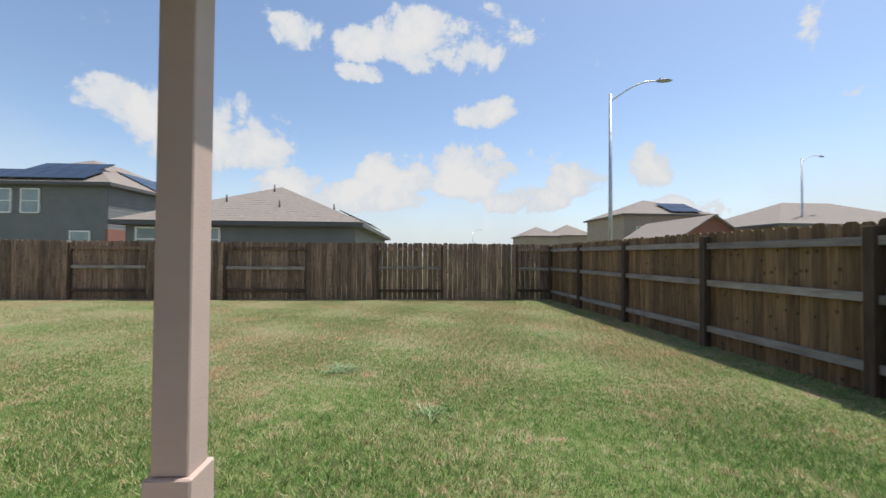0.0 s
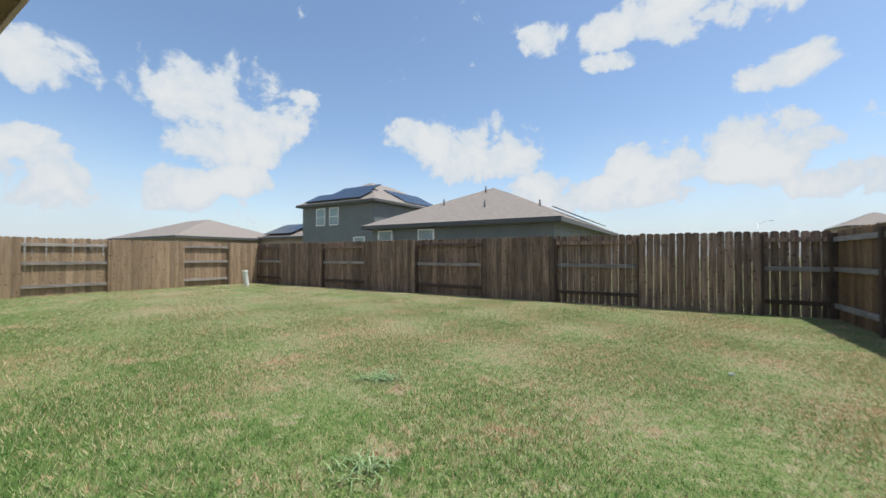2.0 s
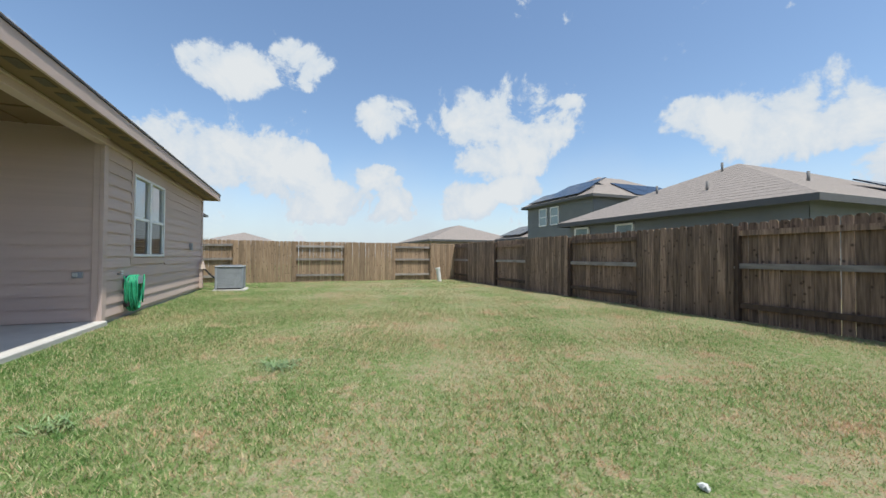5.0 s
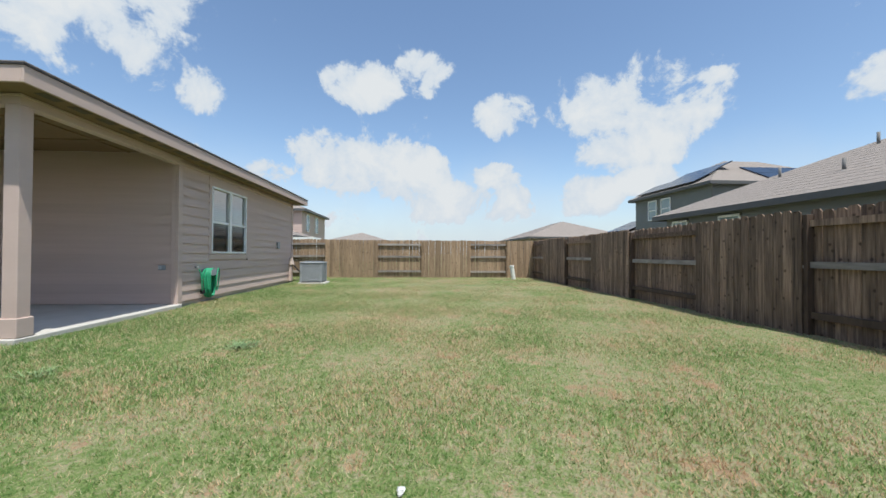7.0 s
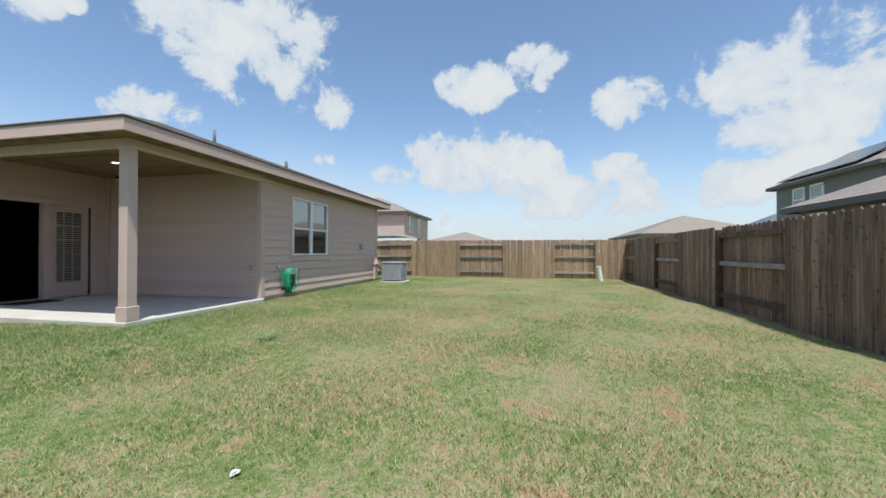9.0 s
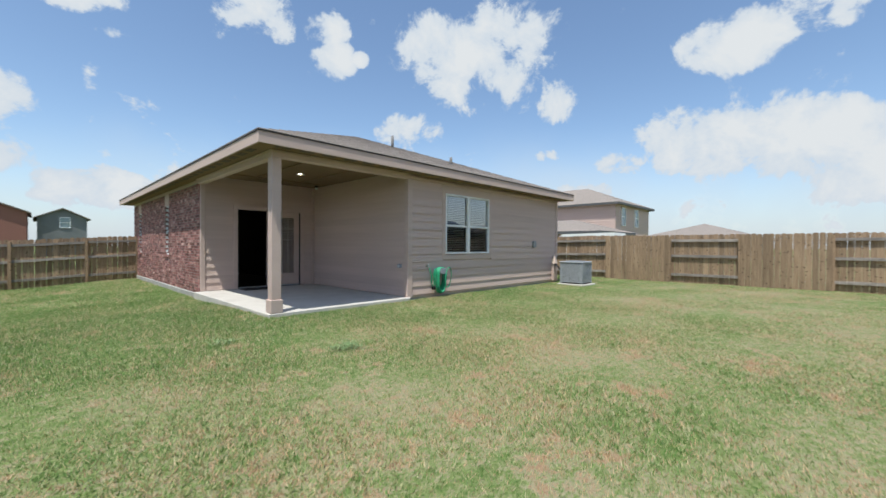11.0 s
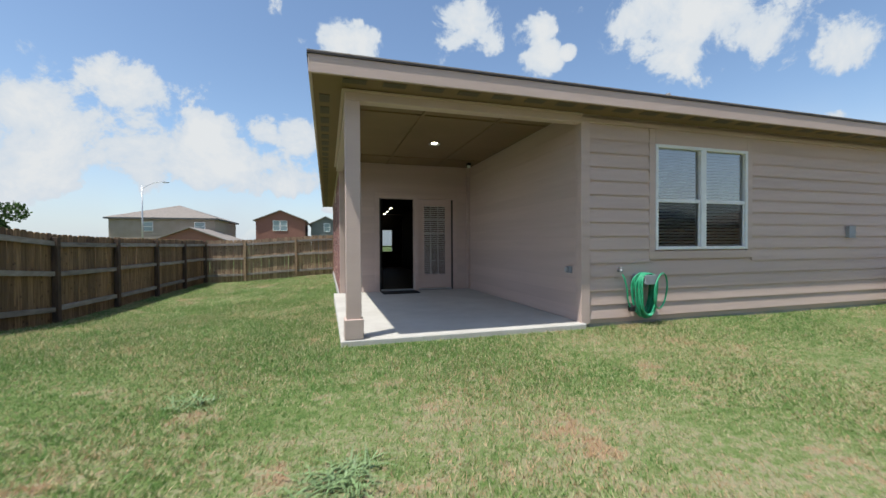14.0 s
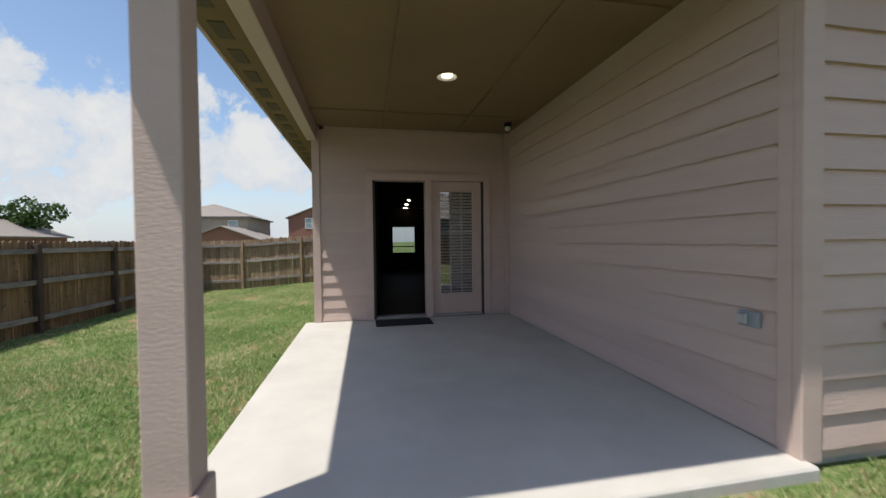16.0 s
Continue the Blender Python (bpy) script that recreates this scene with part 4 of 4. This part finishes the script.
# ---- neighbours ----
def far_window(parent, x, y, z, w, h, turn):
    """A framed sash window set on a wall; the wall looks along +y turned by turn degrees."""
    wn = new('window')
    wn.parent = parent
    wn.matrix_world = pose(x, y, z, 0, 0, turn)
    f = 0.07
    boxes('frame', [(-w / 2, -0.02, 0, -w / 2 + f, 0.05, h), (w / 2 - f, -0.02, 0, w / 2, 0.05, h), (-w / 2, -0.02, 0, w / 2, 0.049, f),
                    (-w / 2, -0.02, h - f, w / 2, 0.049, h), (-w / 2, -0.02, h * 0.48, w / 2, 0.048, h * 0.48 + 0.05)], M_WHITE, wn)
    mesh_ob('pane', [(-w / 2, 0.015, 0), (w / 2, 0.015, 0), (w / 2, 0.015, h), (-w / 2, 0.015, h)], [(3, 2, 1, 0)], M_FARGLASS, wn)
M_FARGLASS = mat('far_window_glass', (0.14, 0.2, 0.22), (0.3, 0.38, 0.4), scale=1.0, rough=0.08, bump=0, spec=0.8)

def rows_of_siding(parent, x0, y0, x1, y1, z0, z1, m):
    """Lap courses on the four sides of a box."""
    vs, fs = [], []
    z = z0
    while z < z1 - 0.02:
        t = min(z + 0.2, z1)
        for (ax, ay), (bx, by), (nx, ny) in (((x0, y0), (x1, y0), (0, -1)), ((x1, y0), (x1, y1), (1, 0)), ((x1, y1), (x0, y1), (0, 1)), ((x0, y1), (x0, y0), (-1, 0))):
            k = len(vs)
            o, i = 0.024, 0.006
            vs += [(ax + nx * o, ay + ny * o, z), (bx + nx * o, by + ny * o, z), (bx + nx * i, by + ny * i, t), (ax + nx * i, ay + ny * i, t), (ax, ay, z), (bx, by, z)]
            fs += [(k, k + 1, k + 2, k + 3), (k + 4, k + 5, k + 1, k)]
        z = t
    ob = mesh_ob('siding', vs, fs, m, parent)
    tagged(ob, kind='stuff')
    return ob

def solar(parent, corner, u, v, nu, nv):
    """Dark panels laid in rows on a slope: from a corner along u and v."""
    corner, u, v = V(corner), V(u), V(v)
    n = u.cross(v).normalized()
    if n.z < 0:
        n = -n
    for i in range(nu):
        for j in range(nv):
            p = corner + u * i + v * j
            q = [p, p + u * 0.96, p + u * 0.96 + v * 0.96, p + v * 0.96]
            vs = [a + n * 0.08 for a in q] + [a + n * 0.13 for a in q]
            mesh_ob('solar_panel', vs, [(0, 1, 2, 3), (7, 6, 5, 4), (0, 4, 5, 1), (1, 5, 6, 2), (2, 6, 7, 3), (3, 7, 4, 0)], M_SOLAR, parent)

def hip_house(label, x0, y0, x1, y1, eave, pitch, m, over=0.4, z0=0.0):
    h = empty('house', label=label, category='house', group='neighbouring houses')
    boxes('wall', [(x0, y0, z0, x1, y1, eave)], m, h)
    rows_of_siding(h, x0, y0, x1, y1, max(z0, 0.4), eave - 0.12, m) if m is not M_FARBRICK else None
    boxes('fascia', [(x0 - over, y0 - over, eave - 0.08, x1 + over, y0 - over + 0.03, eave + 0.1), (x0 - over, y1 + over - 0.03, eave - 0.08, x1 + over, y1 + over, eave + 0.1),
                     (x0 - over, y0 - over + 0.031, eave - 0.08, x0 - over + 0.03, y1 + over - 0.031, eave + 0.1), (x1 + over - 0.03, y0 - over + 0.031, eave - 0.08, x1 + over, y1 + over - 0.031, eave + 0.1)],
          flat('dark_fascia', (0.10, 0.10, 0.10), 0.6), h)
    boxes('soffit', [(x0 - over + 0.03, y0 - over + 0.03, eave + 0.003, x1 + over - 0.03, y1 + over - 0.03, eave + 0.03)], M_GREYWALL, h)
    hip_roof('roof', x0 - over, y0 - over, x1 + over, y1 + over, eave + 0.1, pitch, M_SHINGLE, h, 0.005)
    return h

def gable_house(label, x0, y0, x1, y1, eave, rise, m):
    """A gabled block whose gable looks to +y."""
    h = empty('house', label=label, category='house', group='neighbouring houses')
    xm = (x0 + x1) / 2
    vs = [(x0, y0, -1), (x1, y0, -1), (x1, y0, eave), (xm, y0, eave + rise), (x0, y0, eave), (x0, y1, -1), (x1, y1, -1), (x1, y1, eave), (xm, y1, eave + rise), (x0, y1, eave)]
    mesh_ob('wall', vs, [(0, 1, 2, 3, 4), (9, 8, 7, 6, 5), (1, 6, 7, 2), (5, 0, 4, 9)], m, h)
    o, t = 0.35, 0.14
    sl = rise / (xm - x0)
    vs, fs = [], []
    for sx in (-1, 1):
        xe = xm + sx * ((x1 - x0) / 2 + o)
        ze = eave - o * sl
        k = len(vs)
        for yy in (y0 - o, y1 + o):
            vs += [(xe, yy, ze + 0.02), (xe, yy, ze + t), (xm, yy, eave + rise + t), (xm, yy, eave + rise + 0.02)]
        fs += [(k, k + 1, k + 2, k + 3), (k + 7, k + 6, k + 5, k + 4), (k + 1, k + 5, k + 6, k + 2), (k, k + 4, k + 5, k + 1), (k + 3, k + 2, k + 6, k + 7), (k, k + 3, k + 7, k + 4)]
    mesh_ob('roof', vs, fs, M_SHINGLE, h)
    return h

# single-storey grey house behind the north fence
h2 = hip_house('single-storey grey neighbour house with hipped shingle roof', -12.15, 17.0, -3.1, 30.4, 2.5, 0.445, M_GREYWALL)
for vx, vy, vz, vh in ((-7.7, 20.7, 4.32, 0.45), (-9.2, 19.0, 3.58, 0.4), (-6.6, 18.3, 3.27, 0.4), (-4.6, 20.0, 3.35, 0.4)):
    vent(vx, vy, vz, vh, h2)
for wx in (-11.3, -8.9):
    far_window(h2, wx, 16.97, 1.35, 0.9, 1.0, 180)
solar(h2, (-3.2, 23.4, 2.9), (0, 1.7, 0), (-0.95, 0, 0.425), 3, 2)
# two-storey grey house
h1 = hip_house('two-storey grey siding neighbour house with solar panels', -25.1, 23.1, -17.5, 33.0, 5.02, 0.5, M_GREYWALL)
for wx in (-22.95, -21.5):
    far_window(h1, wx, 23.07, 3.42, 1.0, 1.35, 180)
far_window(h1, -18.9, 23.07, 1.3, 1.1, 1.2, 180)
boxes('brick_base', [(-17.55, 23.0, 0, -17.4, 25.5, 2.6)], M_FARBRICK, h1)
solar(h1, (-24.5, 22.85, 5.22), (1.0, 0, 0), (0, 1.5, 0.75), 6, 1)
solar(h1, (-23.0, 24.4, 5.97), (1.0, 0, 0), (0, 1.3, 0.65), 4, 1)
solar(h1, (-17.3, 26.5, 5.17), (0, 1.6, 0), (-1.2, 0, 0.6), 3, 2)
# low roofs beyond the west fence
ha = hip_house('distant single-storey house with brown hipped roof', -46, 17.5, -33, 27, 2.6, 0.36, M_TANWALL)
hb = hip_house('distant low house with solar panels on roof', -33, 24.5, -26, 32, 2.7, 0.42, M_TANWALL)
solar(hb, (-25.7, 25.6, 3.0), (0, 1.5, 0), (-1.2, 0, 0.5), 4, 2)
solar(hb, (-32, 24.3, 3.0), (1.3, 0, 0), (0, 1.2, 0.5), 3, 2)
hc = hip_house('distant house with low brown hipped roof', -58, -6, -46, 4.5, 2.1, 0.3, M_TANWALL)
# two-storey taupe house past the west fence
hw = hip_house('two-storey taupe neighbour house with hipped roof', -38, -13, -30, -2.7, 4.6, 0.42, M_PAINT)
for wx in (-31.6, -34.6):
    far_window(hw, wx, -2.67, 2.9, 0.9, 1.5, 0)
hw2 = hip_house('low taupe house wing with shingle roof', -29.6, -11, -24, -1.6, 2.15, 0.3, M_PAINT)
far_window(hw2, -23.97, -4.5, 0.9, 0.8, 1.0, -90)
def van():
    ob = empty('parked_van', label='white parked van roof showing above the fence', category='van')
    prof = [(-2.4, 0.4), (-2.4, 1.1), (-1.5, 1.25), (-0.7, 1.95), (2.3, 2.0), (2.4, 1.2), (2.4, 0.4)]
    vs = [(-0.9, y, z) for y, z in prof] + [(0.9, y, z) for y, z in prof]
    n = len(prof)
    b = mesh_ob('body', vs, [tuple(range(n)), tuple(range(2 * n - 1, n - 1, -1))] + [(i, i + n, (i + 1) % n + n, (i + 1) % n) for i in range(n)], M_WHITE, ob)
    for sx in (-0.915, 0.88):
        boxes('window', [(sx, -0.6, 1.25, sx + 0.035, 2.1, 1.8)], M_FARGLASS, ob, 0.01)
    for yy in (-1.6, 1.5):
        bm = bmesh.new()
        for xx in (-0.8, 0.8):
            bmesh.ops.create_cone(bm, cap_ends=True, segments=20, radius1=0.36, radius2=0.36, depth=0.24, matrix=pose(xx, yy, 0.36, 0, 90, 0))
        bm_ob('wheel', bm, M_BLACK, ob)
    ob.matrix_world = pose(-21.5, -1.6, 0, 0, 0, 0)
van()
# south side
hs = gable_house('two-storey red brick house with gabled roof', 2.0, -66, 8.6, -55, 4.75, 1.35, M_FARBRICK)
far_window(hs, 4.85, -54.97, 3.2, 0.95, 1.5, 0)
far_window(hs, 5.85, -54.97, 3.2, 0.95, 1.5, 0)
hs2 = gable_house('two-storey grey house with gabled roof', -3.2, -70, 1.2, -58, 4.4, 1.1, M_GREYWALL)
far_window(hs2, -1.2, -57.97, 3.2, 1.0, 1.3, 0)
hs3 = hip_house('two-storey tan house with hipped roof', 12.6, -62, 24, -50, 4.5, 0.34, M_TANWALL, z0=-1)
for wx in (14.3, 20.0):
    far_window(hs3, wx, -49.97, 2.9, 1.2, 1.2, 0)
hs4 = gable_house('low red brick house with gabled roof', 9.2, -52, 17.0, -42, 1.5, 1.5, M_FARBRICK)
hs5 = gable_house('low brick house with brown gabled roof', 26, -40, 36, -30, 2.0, 1.9, M_FARBRICK)
# east side
he = hip_house('two-storey tan house with solar panels on hipped roof', 22.6, 44, 33, 54, 6.1, 0.42, M_TANWALL)
solar(he, (28, 43.8, 6.4), (1.2, 0, 0), (0, 1.6, 0.67), 3, 2)
for wx in (24.5, 27.5):
    far_window(he, wx, 43.97, 3.4, 1.0, 1.4, 180)
he2 = gable_house('low brown brick house with gabled front', 20.5, 31.0, 25.5, 40, 3.0, 1.6, M_FARBRICK)
he3 = hip_house('long single-storey house with brown hipped roof', 25.8, 28, 40, 38, 3.7, 0.42, M_TANWALL)
for i, (cx, cy, w, e, p) in enumerate(((23, 76, 7, 5.2, 0.5), (31, 80, 8, 5.6, 0.55), (39, 84, 9, 4, 0.5), (12, 95, 9, 2.5, 0.4))):
    hip_house('distant brown suburban house with hipped roof', cx - w / 2, cy, cx + w / 2, cy + 9, e, p, M_TANWALL)

def street_lamp(x, y, h, turn, reach=2.0, size=1.0):
    ob = empty('street_lamp', label='tall galvanised street lamp with curved arm', category='street lamp', group='street lamps')
    bm = bmesh.new()
    bmesh.ops.create_cone(bm, cap_ends=True, segments=14, radius1=0.11 * size, radius2=0.06 * size, depth=h, matrix=mathutils.Matrix.Translation((0, 0, h / 2)))
    bm_ob('pole', bm, M_STEEL, ob, True)
    pts = [(reach * k / 10, 0, h - 0.35 * size + 0.85 * size * math.sin(math.pi / 2 * min(1, k / 9))) for k in range(11)]
    tube('arm', pts, 0.03 * size, M_STEEL, ob)
    bm = bmesh.new()
    bmesh.ops.create_uvsphere(bm, u_segments=16, v_segments=8, radius=1.0, matrix=pose(reach + 0.25 * size, 0, h + 0.49 * size) @ mathutils.Matrix.Diagonal((0.36 * size, 0.15 * size, 0.07 * size, 1)))
    bmesh.ops.create_cone(bm, cap_ends=True, segments=10, radius1=0.05 * size, radius2=0.05 * size, depth=0.1 * size, matrix=pose(reach + 0.1 * size, 0, h + 0.58 * size))
    bm_ob('lamp_head', bm, M_GREY, ob, True)
    ob.matrix_world = pose(x, y, -0.3, 0, 0, turn)
    return ob
street_lamp(4.88, 11.2, 6.1, -10, 1.25, 0.62)
sl2 = street_lamp(28.9, 29.3, 9.3, 20, 2.6, 0.85)
boxes('street_name_sign', [(-0.7, -0.14, 3.3, 0.6, -0.11, 3.55), (-0.4, -0.17, 3.57, 0.5, -0.145, 3.8)], M_SIGN, sl2)
street_lamp(19.0, -46.0, 8.3, 190)
street_lamp(14, 110, 8.5, 0)
def tree(x, y, h, r, label):
    ob = empty('tree', label=label, category='tree')
    bm = bmesh.new()
    bmesh.ops.create_cone(bm, cap_ends=True, segments=8, radius1=0.2, radius2=0.1, depth=h * 0.6, matrix=pose(x, y, h * 0.3 - 0.5))
    for k in range(6):
        a = k * 1.05
        bmesh.ops.create_cone(bm, cap_ends=True, segments=6, radius1=0.08, radius2=0.02, depth=r * 1.2, matrix=pose(x + math.cos(a) * r * 0.4, y + math.sin(a) * r * 0.4, h * 0.62, 0, 50, math.degrees(a)))
    bm_ob('trunk', bm, mat('bark', (0.06, 0.045, 0.03), (0.13, 0.1, 0.07)), ob)
    vs, fs = [], []
    lumps = [(rnd.gauss(0, 0.5) * r, rnd.gauss(0, 0.5) * r, rnd.gauss(0, 0.28) * r, rnd.uniform(0.3, 0.5) * r) for _ in range(14)]
    for i in range(5200):
        lx, ly, lz, lr = rnd.choice(lumps)
        d = V((rnd.gauss(0, 1), rnd.gauss(0, 1), rnd.gauss(0, 1))).normalized() * lr * rnd.uniform(0.6, 1.0)
        p = V((x + lx, y + ly, h * 0.75 + lz)) + d
        u = V((rnd.gauss(0, 1), rnd.gauss(0, 1), rnd.gauss(0, 1))).normalized() * 0.2
        w = V((rnd.gauss(0, 1), rnd.gauss(0, 1), rnd.gauss(0, 1))).normalized() * 0.2
        k = len(vs)
        vs += [p, p + u, p + u + w, p + w]
        fs.append((k, k + 1, k + 2, k + 3))
    ob2 = mesh_ob('leaves', vs, fs, mat('leaf', (0.03, 0.07, 0.015), (0.08, 0.14, 0.03), per='island', bump=0), ob)
    tagged(ob2, kind='stuff')
tree(30.0, -38.0, 4.6, 2.6, 'leafy dark green tree behind neighbouring roofs')
tree(17.5, 31.0, 2.6, 0.9, 'small light green tree behind the east fence')

# ---- fences ----
PW = 0.14
def picket_mesh(h):
    me = bpy.data.meshes.new('picket')
    w, t = PW - 0.004, 0.016
    pr = [(0.001, 0), (w, 0), (w, h - 0.03), (w - 0.03, h), (0.031, h), (0.001, h - 0.03)]
    n = len(pr)
    vs = [(x, 0, z) for x, z in pr] + [(x, t, z) for x, z in pr]
    fs = [tuple(range(n)), tuple(range(2 * n - 1, n - 1, -1))] + [(i, i + n, (i + 1) % n + n, (i + 1) % n) for i in range(n)]
    me.from_pydata(vs, [], [tuple(reversed(f)) for f in fs])
    me.update()
    return me
PICK = {}
def picket(parent, m, x, y, turn, h, lean, wide):
    key = (m.name, round(h, 2))
    if key not in PICK:
        PICK[key] = picket_mesh(h)
        PICK[key].materials.append(m)
    ob = new('picket', PICK[key])
    ob.matrix_world = pose(x, y, float(gz(x, y)) - 0.03, 0, lean, turn) @ mathutils.Matrix.Diagonal((wide, 1, 1, 1))
    ob.parent = parent

def fence(label, start, turn, sections, m, h, proud_from=0):
    """Sections of (length, face): 'in' shows posts and rails with the boards behind, 'out' the boards in front. It runs along +x turned by turn; its yard side is -y before the turn."""
    f = empty('fence', label=label, category='fence', group='yard fences')
    base = pose(start[0], start[1], 0, 0, 0, turn)
    s = 0.0
    posts = {0.0}
    for length, face in sections:
        n = max(1, round(length / PW))
        st = length / n
        off = 0.055 if face == 'in' else -0.075
        for i in range(n):
            p = base @ V((s + i * st, off + rnd.uniform(-0.003, 0.003), 0))
            picket(f, m, p.x, p.y, turn, h + round(rnd.uniform(-0.012, 0.012), 2), rnd.uniform(-0.25, 0.25), st / PW * rnd.uniform(0.97, 1.0))
        a, b = s, s + length
        for zi, z in enumerate(RAILZ):
            pa, pb = base @ V((a, 0, 0)), base @ V((b, 0, 0))
            za, zb = float(gz(pa.x, pa.y)) + z, float(gz(pb.x, pb.y)) + z
            dz = rnd.uniform(-0.012, 0.012)
            vs = []
            for xx, zz in ((a + 0.002, za), (b - 0.002, zb)):
                vs += [(xx, -0.058, zz + dz), (xx, 0.054, zz + dz), (xx, 0.054, zz + 0.04 + dz), (xx, -0.058, zz + 0.04 + dz)]
            if face == 'in':
                vs = [(q[0], min(q[1], 0.054) if q[1] > 0 else -0.01, q[2] + (0.045 if k % 4 > 1 else 0)) for k, q in enumerate(vs)]
            r = mesh_ob('rail', [base @ V(q) for q in vs], [(3, 2, 1, 0), (4, 5, 6, 7), (0, 1, 5, 4), (1, 2, 6, 5), (2, 3, 7, 6), (3, 0, 4, 7)], (M_DARKPOST, M_RAIL, m)[zi] if m is M_FENCE else M_RAIL, f)
        s += length
        posts.add(s)
    for p in sorted(posts):
        q = base @ V((p, 0, 0))
        po = boxes('post', [(-0.045, -0.05, -0.1, 0.045, 0.05, h - 0.09)], m if m is M_FENCE_TAN else M_DARKPOST, f, 0.004)
        po.matrix_world = pose(q.x, q.y, float(gz(q.x, q.y)), 0, 0, turn)
    return f
RAILZ = (0.22, 0.86, 1.40)
FH = 1.66
fence('weathered brown cedar picket fence with alternating panels', (FX_W, FY_N), 0,
      [(1.72, 'in'), (2.3, 'out'), (2.1, 'in'), (2.05, 'out'), (2.28, 'in'), (1.97, 'out'), (1.89, 'in'), (2.13, 'out'), (1.03, 'in')], M_FENCE, FH)
fence('weathered cedar fence showing posts and rails', (3.45, FY_N), -87.34,
      [(1.9, 'in'), (2.0, 'in'), (2.05, 'in'), (2.03, 'in')], M_EAST, FH)
fence('weathered cedar fence along the side yard with rails', (3.82, 3.99), -92.11, [(2.013, 'in')] * 7, M_EAST, FH)
fence('sunlit tan cedar fence with posts and rails', (3.3, FY_S), 180,
      [(1.37, 'in'), (1.87, 'in'), (1.46, 'in')], M_FENCE_TAN, FH)
fence('sunlit tan cedar picket fence with alternating panels', (FX_W, FY_S), 90,
      [(1.99, 'in'), (2.05, 'out'), (2.05, 'in'), (2.05, 'out'), (2.05, 'in'), (2.86, 'in'), (2.16, 'out'), (1.97, 'in'), (2.07, 'out'), (1.68, 'in'), (1.14, 'out')], M_FENCE_TAN, FH)
